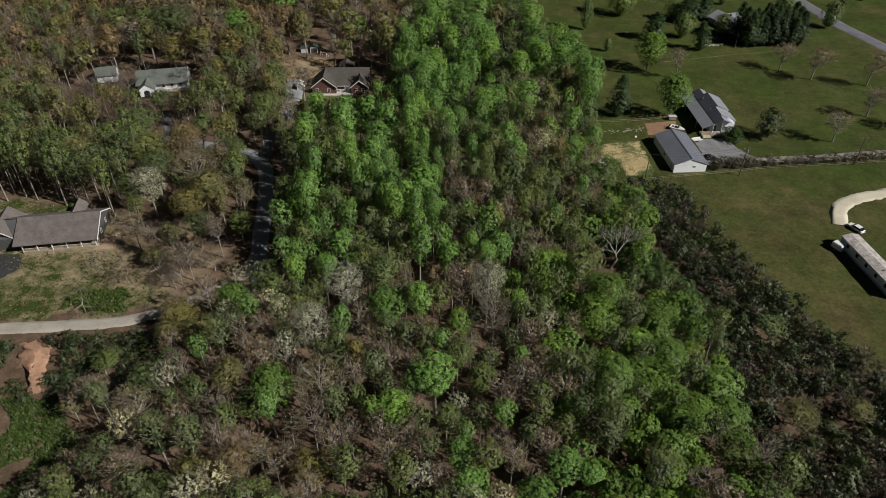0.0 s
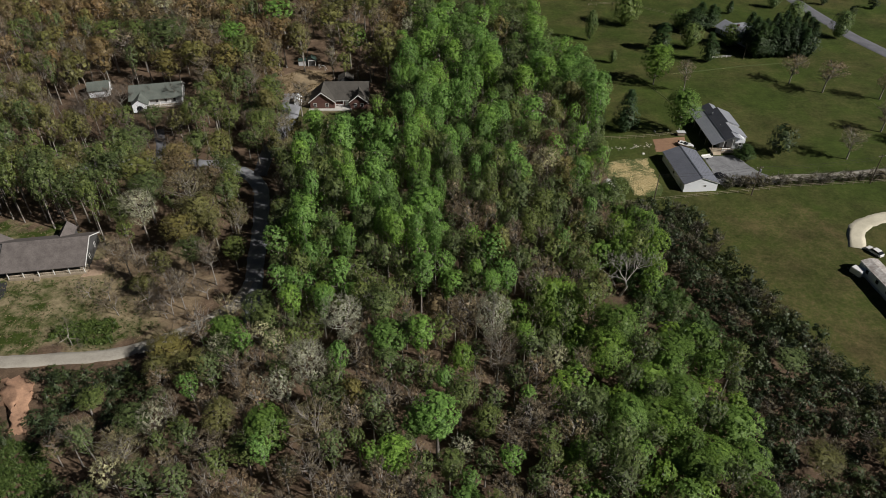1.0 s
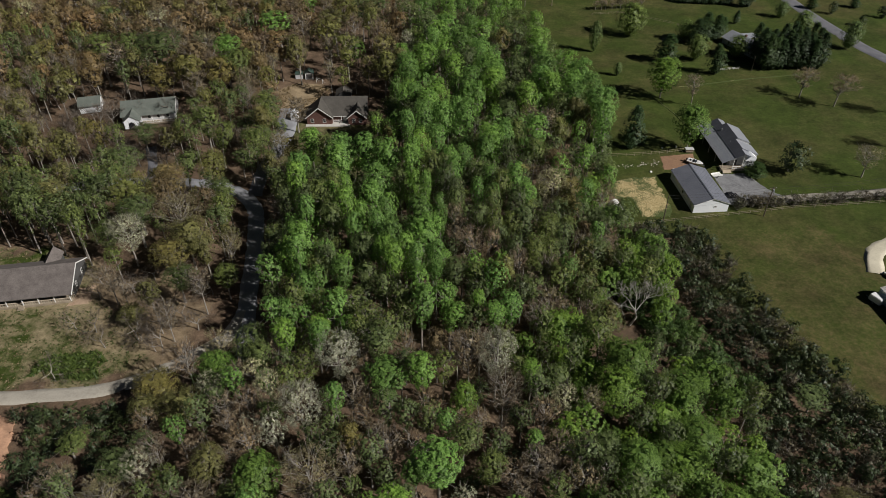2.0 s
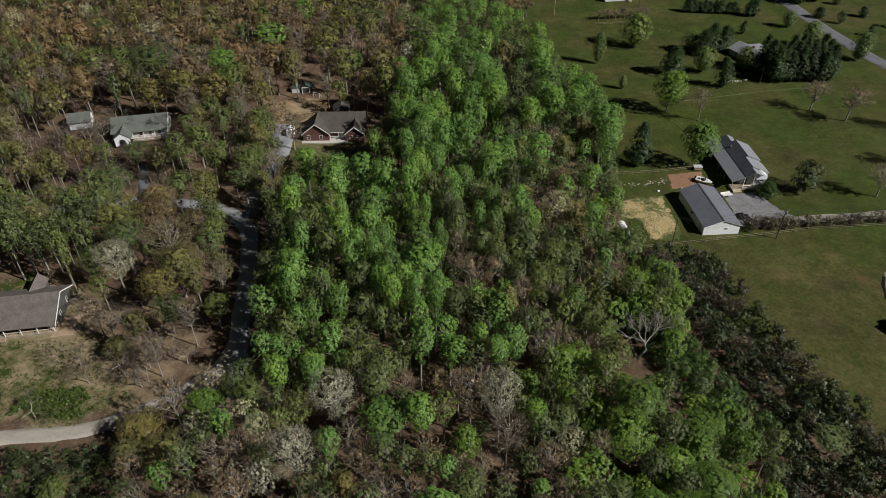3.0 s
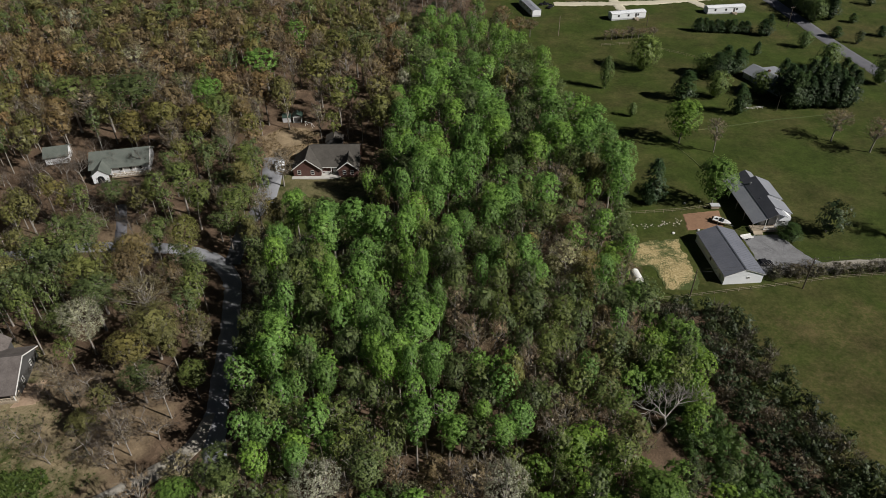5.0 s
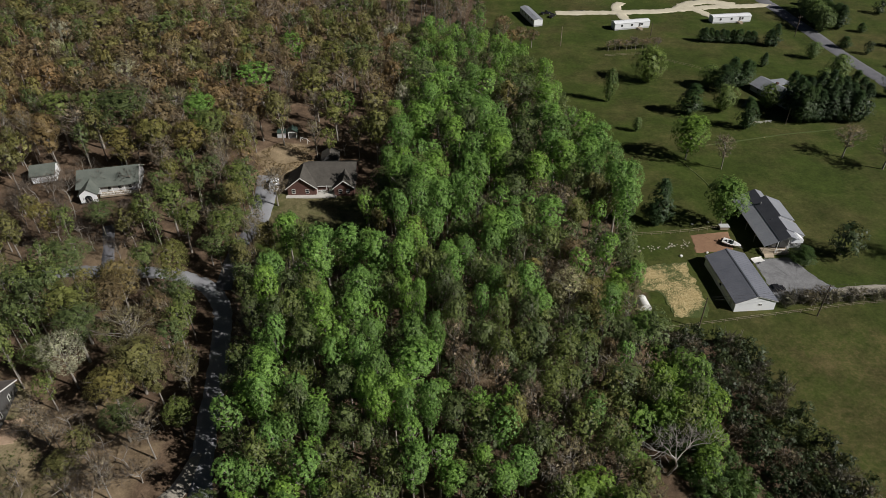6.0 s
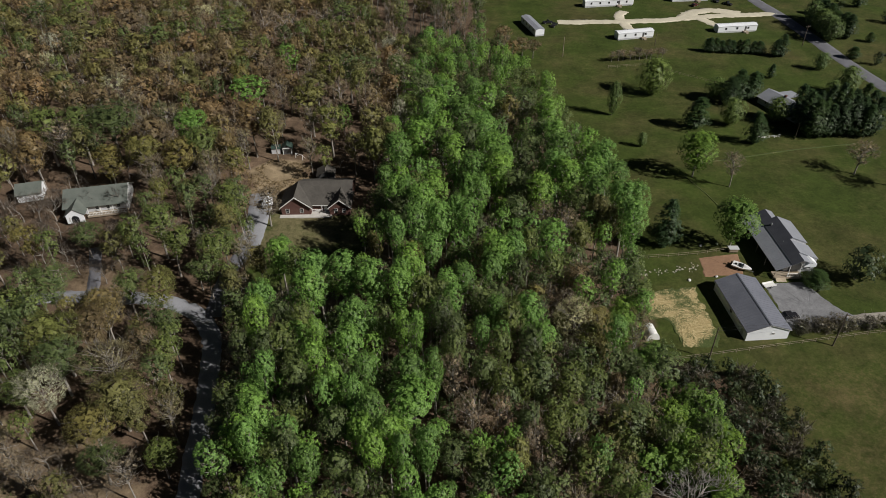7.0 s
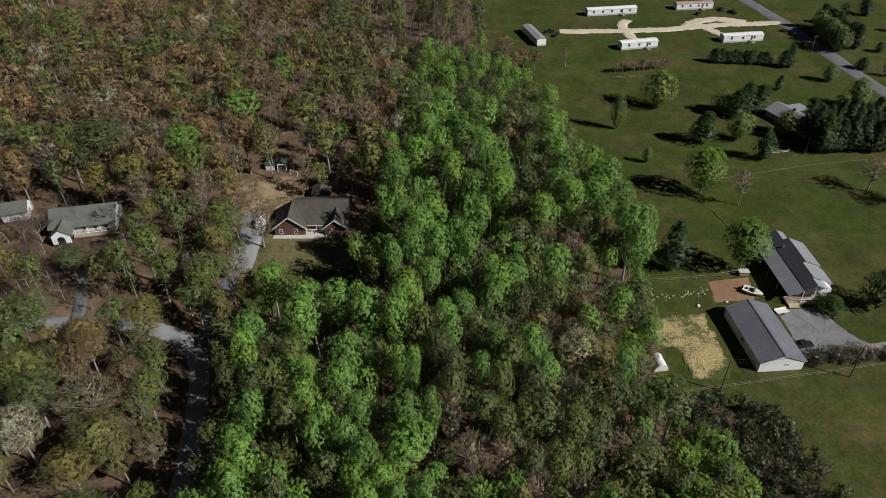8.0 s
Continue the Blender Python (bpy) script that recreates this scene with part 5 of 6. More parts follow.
def mobile_home(x, y, turn, l, label, roof=None, windows=4, steps=True, w=4.4, wall=None):
    s = thing("mobile_home", x, y, turn, label, "mobile home", "white mobile homes")
    wall = wall or WHITE
    part("skirting", box(-l / 2 + 0.06, l / 2 - 0.06, -w / 2 + 0.06, w / 2 - 0.06, 0, 0.75), PALE_GREY, s)
    part("wall", prism([(-w / 2, 0.7), (w / 2, 0.7), (w / 2, 3.1), (0, 3.6), (-w / 2, 3.1)], -l / 2, l / 2, True), wall, s)
    for sg in (-1, 1):
        roof_slab(s, sg * (w / 2 + 0.15), 3.08, 0, 3.62, -l / 2 - 0.12, l / 2 + 0.12, roof or WHITE, 0.07, 1.2, along_x=True)
    for i in range(windows):
        u = -l / 2 + l * (i + 0.7) / (windows + 0.5)
        window(s, u, -w / 2, 2.05, 0.9, 1.0, "-y", DARK_SIDING)
        window(s, u, w / 2, 2.05, 0.9, 1.0, "+y", DARK_SIDING)
    d = part("door", soft_box(l * 0.18, l * 0.18 + 0.95, -w / 2 - 0.06, -w / 2, 0.75, 2.75, 0.02), DARK_SIDING, s, "dark door")
    part("handle", soft_box(l * 0.18 + 0.1, l * 0.18 + 0.18, -w / 2 - 0.12, -w / 2 - 0.05, 1.6, 1.75, 0.01), STEEL, d)
    if steps:
        deck = part("deck", box(l * 0.18 - 0.6, l * 0.18 + 1.6, -w / 2 - 1.8, -w / 2 - 0.02, 0.05, 0.72), TIMBER, s)
        for i in range(3):
            part("step", box(l * 0.18, l * 0.18 + 1.1, -w / 2 - 2.1 - 0.3 * i, -w / 2 - 1.8 - 0.3 * i, 0.02, 0.55 - 0.18 * i), TIMBER, deck)
        railing(s, (l * 0.18 - 0.55, -w / 2 - 1.75), (l * 0.18 - 0.1, -w / 2 - 1.75), 0.72, TRIM)
    part("vent", soft_box(-l * 0.2, -l * 0.2 + 0.3, 0.4, 0.7, 3.5, 3.85, 0.02), STEEL, s)
    return s


def hip_house():
    s = thing("farm_cottage", 128.0, 299.5, 22.0, "low house with weathered grey metal roof among dark trees", "house")
    part("wall", prism([(-4.5, 0), (4.5, 0), (4.5, 2.7), (0, 4.6), (-4.5, 2.7)], -10, 10), PALE_GREY, s)
    roof_slab(s, -5.2, 2.45, 0, 4.75, -10.5, 10.5, LIGHT_METAL, 0.12, 1.0)
    roof_slab(s, 5.2, 2.45, 0, 4.75, -10.5, 10.5, LIGHT_METAL, 0.12, 1.0)
    roof_slab(s, 11.0, 2.3, 4.6, 2.75, 4.0, 9.5, LIGHT_METAL, 0.1, 1.0, name="carport_roof")
    for yy in (4.3, 9.2):
        part("post", box(10.7, 10.85, yy - 0.07, yy + 0.07, 0, 2.35), TRIM, s)
    roof_slab(s, -13.2, 2.2, -10.1, 3.0, -4.6, 4.6, WHITE, 0.1, along_x=True, name="porch_roof")
    for xx in (-4.4, 0, 4.4):
        part("post", box(xx - 0.07, xx + 0.07, -13.0, -12.86, 0, 2.3), TRIM, s)
    window(s, -2.4, -10, 1.6, 1.0, 1.2, "-y")
    window(s, 2.4, -10, 1.6, 1.0, 1.2, "-y")
    for yy in (-6, 0, 6):
        window(s, -4.5, yy, 1.6, 1.0, 1.2, "-x")
    part("chimney", soft_box(-0.4, 0.4, 1.5, 2.3, 4.2, 5.6, 0.03), BRICK, s)


def long_building():
    s = thing("long_building", -177.0, 452.5, -3, "long white building seen beyond the woods", "building")
    part("wall", prism([(-5, 0), (5, 0), (5, 3.4), (0, 5), (-5, 3.4)], -17, 17, True), WHITE, s)
    for sg in (-1, 1):
        roof_slab(s, sg * 5.4, 3.3, 0, 5.05, -17.4, 17.4, LIGHT_METAL, 0.12, 1.5, along_x=True)
    for i in range(6):
        window(s, -14 + i * 5.6, -5, 1.8, 1.2, 1.2, "-y")


metal_shed()
farmhouse()
brick_house()
porch_house()
far_house()
hip_house()
long_building()
mobile_home(42.6, 391.2, 104, 20.5, "white mobile home with pale blue-grey roof on the grass", LIGHT_METAL, 4, False)
mobile_home(88.6, 378.6, 12, 17.6, "white mobile home with cluttered steps", None, 3)
mobile_home(138.8, 387.2, 7, 19.3, "white mobile home with three small windows", None, 3)
mobile_home(85.6, 426.0, 8, 26.0, "long white double-length mobile home", None, 5)
mobile_home(130.0, 434.0, 6, 19.5, "white mobile home with rust-streaked roof", RUST_ROOF, 4)
home = mobile_home(108.4, 132.2, 97, 21.5, "white mobile home with dirty patched roof and side porch", DIRTY_ROOF, 5, False)
part("porch_floor", box(-7.0, -1.0, -5.4, -2.25, 0.05, 0.7), FLAT_GREY, home)
roof_slab(home, -5.6, 2.7, -2.2, 3.0, -7.2, -0.8, LIGHT_METAL, 0.1, 0.8, along_x=True, name="porch_roof")
for px_ in (-6.9, -1.1):
    part("post", box(px_ - 0.06, px_ + 0.06, -5.4, -5.28, 0.7, 2.75), TRIM, home)


# ---- trees and hedges of the open ground ----
def lone(kind, x, y, high, wide, label, name="", k=0):
    """A tree of given height and width in metres."""
    base = {"bare": (11.0, 4.5)}.get(kind) or (TREES[kind][0], TREES[kind][2])
    return plant(kind, x, y, high / base[0], wide / 2 / base[1], (x * 37 + y * 11) % 360, k, label, name, True)


lone("shade", 81.8, 315.9, 14.6, 14.0, "wide multi-stemmed green tree alone in the pasture", "shade_tree", 1)
lone("shade", 62.7, 297.8, 13.5, 5.6, "slender leaning tree with few leaves in the pasture", k=1)
lone("shade", 67.6, 272.6, 5.6, 3.6, "small round bush in the pasture", "bush")
lone("maple", 79.4, 252.4, 15.0, 12.0, "full yellow-green tree in the pasture behind the farmhouse", k=2)
lone("maple", 79.1, 215.4, 15.5, 11.5, "dense green tree beside the farmhouse lean-to", k=3)
lone("cedar", 60.5, 215.7, 15.5, 8.6, "tall dark green cedar at the field corner", k=1)
lone("cedar", 50.7, 217.0, 14.0, 7.4, "tall dark green cedar at the field corner", k=2)
lone("shrub", 106.6, 200.9, 10.5, 11.0, "large grey-green thorn bush near the farmhouse", "thorn_bush", 1)
for n, (x, y, h, w) in enumerate([(127.5, 197.2, 10, 9), (132, 254.2, 10.5, 10), (141.4, 246.4, 12, 11), (159.8, 240.5, 12.5, 10), (147.6, 215.4, 10.5, 10), (89.2, 246.2, 12, 7), (160.0, 205.0, 11, 10)]):
    lone("budding", x, y, h, w, "leafless brown spreading tree in the grass", "bare_tree", k=n % 4)
lone("cedar", 89.8, 286.6, 12, 10.5, "broad dark evergreen in the pasture", k=3)
lone("shade", 103.2, 288.5, 11, 9.5, "green tree by the farm cottage", "shade_tree", 2)
lone("cedar", 106.8, 274.4, 12.5, 8, "dark evergreen by the cottage drive", k=4)
lone("shade", 104.5, 310, 9, 8.5, "olive-green tree by the cottage", "shade_tree", 3)
for n, (x, y, h, w) in enumerate([(108, 306, 11, 9), (113, 309, 12.5, 9), (117.5, 310, 11.5, 8), (121, 314, 9, 7), (133.5, 330, 6, 4.2)]):
    lone("cedar", x, y, h, w, "very dark dense evergreen behind the cottage", k=n)
lone("shade", 121.0, 291.0, 9.5, 9.5, "young green tree before the cottage", "shade_tree", 4)
for n, (x, y, h, w) in enumerate([(157.3, 338, 7.5, 7), (156.2, 313.9, 11.5, 10), (171, 300, 12, 9), (150, 312, 7, 6)]):
    lone("shade", x, y, h, w, "thin roadside tree with young leaves", "roadside_tree", n)


def hedge(line, gap, high, wide, kind, label, group):
    """A row of single evergreens planted along a line."""
    rng = np.random.default_rng(int(abs(line[0][0]) * 10))
    for (x0, y0), (x1, y1) in zip(line, line[1:]):
        n = max(1, int(math.hypot(x1 - x0, y1 - y0) / gap))
        for i in range(n):
            q = (i + rng.uniform(-0.2, 0.2)) / n
            t = lone(kind, x0 + (x1 - x0) * q, y0 + (y1 - y0) * q + rng.uniform(-0.4, 0.4), high * rng.uniform(0.85, 1.12), wide * rng.uniform(0.9, 1.15), label, k=int(rng.integers(0, 5)))
            tagged(t, group=group)


hedge([(117, 360), (142, 356)], 2.0, 6.2, 5.0, "cedar", "dark clipped evergreen in a hedge row", "hedge row")
hedge([(144, 354), (151, 352)], 3.0, 9.0, 6.0, "cedar", "dark evergreen at the hedge's end", "hedge row")
for row_y in (279, 284.5, 290):
    hedge([(127, row_y), (153, row_y + 0.5)], 3.6, 14.5, 7.0, "cedar", "tall dark evergreen in a dense screen", "evergreen screen")
hedge([(73, 350), (98, 353)], 2.3, 5.0, 4.2, "budding", "grey-brown brushy sapling in a row", "brush row")
hedge([(85, 181.5), (110, 183.2), (145, 187.2)], 3.0, 3.2, 4.4, "brush", "low brown-green fence-row shrub", "fence row")
hedge([(84, 182.4), (97, 184.4)], 3.2, 3.4, 4.6, "brush", "low twiggy brown bush by the parking area", "fence row")
hedge([(177, 392), (176, 366)], 5, 12, 10, "shade", "roadside tree with dark leaves", "roadside trees")
hedge([(182, 400), (186, 370)], 5, 11, 9, "cedar", "dark evergreen beside the road", "roadside trees")
for n, (x, y, h, w) in enumerate([(177.6, 351.3, 5.4, 7), (184, 343.3, 6, 5), (194.5, 370.5, 4.6, 5), (190, 328, 5, 6), (199, 352, 5, 6), (205, 338, 6, 6), (188, 408, 8, 8), (200, 415, 8, 8), (212, 420, 9, 9), (215, 395, 7, 8)]):
    lone("shrub" if n % 2 else "cedar", x, y, h, w, "dark rounded evergreen bush beyond the road", "field_bush", n % 5)
lone("cedar", 95.2, 198.6, 4.4, 7.5, "spreading dark juniper at the farmhouse corner", "juniper", 2)
dead = tagged(new("dead_tree"), "bleached white dead tree among green ones", "tree")
dead.matrix_world = pose(42.6, 133.0, -0.05, 0, 0, 30) @ Matrix.Diagonal((1.7, 1.7, 1.45, 1))
for n_, arr in zip(("trunk", "crown"), bare_arrays(77)):
    new(n_, mesh_of(n_, *arr, DEADWOOD)).parent = dead
for n, (x, y, h, w, l_) in enumerate([(-77, 126, 8, 7, "small bare yard tree"), (-81, 131, 9, 7, "small bare yard tree"), (-70, 128, 11, 7, "bare yard tree"), (-66, 133, 12, 8, "bare yard tree"), (-86, 132, 7, 6, "small bare yard tree"), (-84, 116.5, 9, 7, "bare tree leaning by the gravel lane"), (-64, 126, 11, 7, "bare yard tree")]):
    lone("bare", x, y, h, w, l_ + " with grey bark", k=n % 4)


lone("budding", -50.0, 226.3, 12.5, 10.0, "old spreading budding tree beside the driveway", "yard_tree", 3)


# ---- poles, wires, fences ----
def utility_pole(x, y, high, label, arm=True, box_on=False, wood_of=POLE_WOOD):
    p = thing("utility_pole", x, y, 12, label, "utility pole", "utility poles")
    part("pole", rod((0, 0, -0.3), (0, 0, high), 0.17, 0.11, 10), wood_of, p)
    if arm:
        part("crossarm", soft_box(-1.1, 1.1, -0.07, 0.07, high - 0.7, high - 0.55, 0.01), POLE_WOOD, p)
        for u in (-1.0, 0, 1.0):
            part("insulator", rod((u, 0, high - 0.55), (u, 0, high - 0.35), 0.06, 0.04), PALE_GREY, p)
    if box_on:
        part("transformer", rod((0.4, 0, high - 2.0), (0.4, 0, high - 1.1), 0.27, sides=12), LIGHT_METAL, p, "grey transformer can")
    return p


utility_pole(60.5, 173.3, 9.6, "plain dark wooden utility pole at the field edge", False)
utility_pole(90.3, 177.2, 10.0, "wooden utility pole with a grey transformer", True, True)
utility_pole(161.8, 365.8, 9.5, "roadside wooden utility pole")
utility_pole(95.7, 367.4, 6.2, "short wooden pole beside a mobile home", False)
utility_pole(52.4, 356, 8.7, "pale wooden pole at the pasture edge", False, wood_of=TIMBER)
utility_pole(122.8, 278.2, 6.0, "yard pole with a white lamp", False)
utility_pole(128.0, 183.0, 10.0, "wooden utility pole along the farm lane", True)


def swept(pts, r):
    """One thin line drawn through points as a single tube."""
    bm = bmesh.new()
    rings = [[bm.verts.new(p + Vector(d) * r) for d in ((0.3, 1, 0), (0, 0, 1), (-0.3, -1, 0), (0, 0, -1))] for p in pts]
    for r0, r1 in zip(rings, rings[1:]):
        for k in range(4):
            bm.faces.new((r0[k], r0[(k + 1) % 4], r1[(k + 1) % 4], r1[k]))
    return bm


def wire(a, b, sag, label):
    pts = [Vector(a).lerp(Vector(b), i / 10) - Vector((0, 0, sag * 4 * (i / 10) * (1 - i / 10))) for i in range(11)]
    tagged(part("overhead_wire", swept(pts, 0.022), RUBBER, None), label, "wire", "overhead wires")


for dz in (0.0, -0.9):
    wire((60.5, 173.3, 9.5 + dz), (90.3, 177.2, 9.6 + dz), 0.6, "thin dark wire between the field poles")
    wire((90.3, 177.2, 9.6 + dz), (128.0, 183.0, 9.6 + dz), 0.8, "thin dark wire along the farm lane")


def fence(line, gap, high, mat, label, rails=2):
    f = tagged(new("fence"), label, "fence")
    for (x0, y0), (x1, y1) in zip(line, line[1:]):
        n = max(1, int(math.hypot(x1 - x0, y1 - y0) / gap))
        pts = [Vector((x0 + (x1 - x0) * i / n, y0 + (y1 - y0) * i / n, 0)) for i in range(n + 1)]
        for p in pts:
            p.z = float(ground_height(p.x, p.y))
            part("post", rod(p - Vector((0, 0, 0.2)), p + Vector((0, 0, high)), 0.06, 0.05, 6), mat, f)
        for r_ in range(rails):
            up = Vector((0, 0, high * (0.45 + 0.45 * r_)))
            part("rail", swept([p + up for p in pts], 0.035), mat, f)


fence([(42.3, 209), (55.5, 210.4), (69.3, 212), (80, 214)], 2.6, 1.3, TIMBER, "weathered post-and-wire fence of the garden plot")
fence([(40.5, 206), (41.4, 200.5), (44.7, 195.3), (48, 186)], 2.0, 1.4, TIMBER, "weathered post-and-wire fence along the wood edge")
fence([(50.4, 172.3), (60.8, 174.1), (77, 176.9), (99.9, 180.6), (139, 184.2)], 3.2, 1.2, TIMBER, "weathered post-and-wire fence along the field", 2)
fence([(70, 343), (86, 344.5), (104, 330), (112, 322)], 3.5, 1.2, TIMBER, "old timber fence in the pasture")
fence([(106, 277), (118, 279.5)], 2.0, 1.0, TRIM, "white board fence by the cottage drive", 2)


# ---- vehicles and yard things ----
def wheel(parent, x, y, r=0.33, w=0.2):
    t = part("wheel", rod((x, y - w / 2, r), (x, y + w / 2, r), r, sides=14), RUBBER, parent)
    part("rim", rod((x, y - w / 2 - 0.01, r), (x, y + w / 2 + 0.01, r), r * 0.6, sides=12), STEEL, t)


def car(x, y, turn, paint, label, tall=1.45, l=4.5, pickup=False):
    c = thing("car", x, y, turn, label, "car")
    h, w = l / 2, 0.88
    body = prism([(-h, 0.3), (h, 0.3), (h, 0.62), (h - 0.12, 0.78), (h * 0.45, 0.92), (-h + 0.1, 0.95), (-h, 0.75)], -w, w)
    bmesh.ops.bevel(body, geom=body.edges[:], offset=0.06, segments=2, affect="EDGES")
    part("body", body, paint, c, smooth=False)
    prof = [(h * 0.5, 0.9), (h * 0.12, tall - 0.04), (-h * 0.12 if pickup else -h * 0.6, tall - 0.02), (-h * 0.2 if pickup else -h * 0.92, 0.92)]
    part("window", prism(prof, -w + 0.1, w - 0.1), PANE, c, "dark tinted glass")
    part("roof", soft_box(-h * 0.12 if pickup else -h * 0.6, h * 0.14, -w + 0.12, w - 0.12, tall - 0.06, tall + 0.02, 0.03), paint, c)
    for sx in (-h * 0.6, h * 0.62):
        for sy in (-w + 0.06, w - 0.06):
            wheel(c, sx, sy)
    for sy in (-0.6, 0.6):
        part("headlight", soft_box(h - 0.06, h + 0.02, sy - 0.17, sy + 0.17, 0.58, 0.72, 0.02), TRIM, c)
        part("tail_light", soft_box(-h - 0.02, -h + 0.06, sy - 0.15, sy + 0.15, 0.66, 0.82, 0.02), CAR_RED, c)
    part("bumper", soft_box(h - 0.05, h + 0.08, -w + 0.05, w - 0.05, 0.32, 0.5, 0.03), paint, c)
    part("bumper", soft_box(-h - 0.08, -h + 0.05, -w + 0.05, w - 0.05, 0.32, 0.5, 0.03), paint, c)
    return c


car(112.7, 149.6, 116, CAR_WHITE, "white car parked beside the mobile home")
car(84.2, 187.0, 8, CAR_BLACK, "black car parked beside the metal shed", 1.6, 4.4)
car(53.5, 394.5, 60, CAR_BLACK, "dark pickup truck at the end of the gravel lane", 1.8, 5.4, True)
car(51.0, 399.0, 10, CAR_BLACK, "dark pickup truck at the end of the gravel lane", 1.7, 5.0, True)
car(130.5, 424.5, 40, CAR_RED, "dark red car parked before a mobile home")
car(148, 426, 120, CAR_BLACK, "dark pickup truck parked by the gravel lane", 1.8, 5.4, True)
car(143.5, 431, 100, CAR_BLACK, "dark car parked among junk by the lane")


def boat(x, y, turn):
    b = thing("motor_boat", x, y, turn, "white motor boat on a trailer in the clay yard", "boat")
    bm = bmesh.new()
    rings = []
    for u, w, z in ((-2.7, 1.0, 0.75), (-1.5, 1.1, 0.7), (0, 1.1, 0.7), (1.4, 0.85, 0.8), (2.3, 0.45, 0.95), (2.8, 0.06, 1.15)):
        rings.append([bm.verts.new(p) for p in ((u, -w, 1.25), (u, -w * 0.8, z), (u, 0, z - 0.25), (u, w * 0.8, z), (u, w, 1.25), (u, w * 0.75, 1.28), (u, 0, 1.3 if u > 1 else 1.0), (u, -w * 0.75, 1.28))])
    for a, c in zip(rings, rings[1:]):
        for i in range(8):
            bm.faces.new((a[i], a[(i + 1) % 8], c[(i + 1) % 8], c[i]))
    bm.faces.new(rings[0])
    bm.faces.new(rings[-1][::-1])
    part("hull", bm, CAR_WHITE, b)
    part("windscreen", prism([(0.5, 1.15), (0.2, 1.65), (0.12, 1.65), (0.4, 1.15)], -0.8, 0.8), PANE, b)
    for sx, sy in ((-0.6, -0.4), (-0.6, 0.4), (-1.7, 0.0)):
        part("seat", soft_box(sx - 0.3, sx + 0.3, sy - 0.25, sy + 0.25, 1.0, 1.45, 0.06), CAR_BLACK, b)
    part("outboard_motor", soft_box(-3.2, -2.75, -0.22, 0.22, 0.6, 1.6, 0.08), CAR_BLACK, b)
    part("trailer_frame", box(-2.2, 3.6, -0.08, 0.08, 0.4, 0.5), STEEL, b)
    for sy in (-0.95, 0.95):
        wheel(b, -0.8, sy, 0.3)


boat(78.9, 205.6, -35)
bpy.data.objects["motor_boat"].scale = (0.9, 1.15, 0.9)
t_ = thing("utility_trailer", 83.6, 198.6, 14, "low white flatbed trailer on the parking area", "trailer")
part("bed", soft_box(-1.6, 1.6, -0.8, 0.8, 0.45, 0.6, 0.03), TRIM, t_)
for sy in (-0.8, 0.8):
    part("side_board", box(-1.6, 1.6, sy - 0.04, sy + 0.04, 0.6, 0.9), TRIM, t_)
    wheel(t_, 0, sy * 1.15, 0.3)
part("tongue", rod((1.6, 0, 0.5), (2.7, 0, 0.45), 0.05), STEEL, t_)

b_ = thing("cargo_trailer", 103.6, 140.6, 118, "small white enclosed trailer beside the mobile home", "trailer")
part("body", soft_box(-1.5, 1.5, -0.95, 0.95, 0.45, 2.1, 0.15), CAR_WHITE, b_)
part("door", soft_box(-1.56, -1.48, -0.8, 0.8, 0.5, 1.95, 0.02), PALE_GREY, b_)
for sy in (-1.0, 1.0):
    wheel(b_, 0, sy, 0.32)
part("tongue", rod((1.5, 0, 0.5), (2.6, 0, 0.45), 0.05), STEEL, b_)

h_ = thing("hoop_greenhouse", 48.9, 181.0, 8, "small white plastic hoop greenhouse at the wood edge", "greenhouse")
bm = bmesh.new()
prism([(1.6 * math.cos(a), 0.1 + 2.1 * math.sin(a)) for a in np.linspace(0, math.pi, 13)], -1.9, 1.9, False, bm)
part("cover", bm, TRIM, h_, "white plastic sheet cover")
for yy in (-1.8, 0, 1.8):
    bm = bmesh.new()
    arc = [Vector((1.64 * math.cos(a), yy, 0.1 + 2.14 * math.sin(a))) for a in np.linspace(0, math.pi, 13)]
    for p, q in zip(arc, arc[1:]):
        rod(p, q, 0.03, sides=5, bm=bm)
    part("hoop", bm, STEEL, h_)

p_ = thing("play_house", -52.6, 268.0, 6, "dark green play house with white frame in the back yard", "play house")
part("wall", prism([(-1.5, 0), (1.5, 0), (1.5, 2.4), (0, 3.5), (-1.5, 2.4)], -1.4, 1.6), DARK_SIDING, p_)
for sg in (-1, 1):
    roof_slab(p_, sg * 1.9, 2.15, 0, 3.55, -1.8, 1.9, CEDAR_GREEN, 0.1)
    part("post", box(sg * 1.35 - 0.1, sg * 1.35 + 0.1, -1.6, -1.42, 0, 2.4), TRIM, p_)
part("beam", box(-1.45, 1.45, -1.6, -1.42, 2.2, 2.4), TRIM, p_)
p_ = thing("lean_to_shed", -56.4, 267.6, 6, "small grey-green lean-to beside the play house", "shed")
part("wall", box(-1.4, 1.4, -1.2, 1.2, 0, 1.9), PALE_GREY, p_)
roof_slab(p_, -1.4, 1.9, 1.4, 2.1, -1.5, 1.6, CEDAR_GREEN, 0.1, along_x=True)
g_ = thing("goal_frame", -48.2, 264.0, -30, "white football goal frame in the back yard", "goal")
part("crossbar", rod((-1.5, 0, 1.9), (1.5, 0, 1.9), 0.07), TRIM, g_)
for u in (-1.5, 1.5):
    part("post", rod((u, 0, 0), (u, 0, 1.9), 0.07), TRIM, g_)
    part("stay", rod((u, 0, 1.9), (u, 1.3, 0.03), 0.05), TRIM, g_)


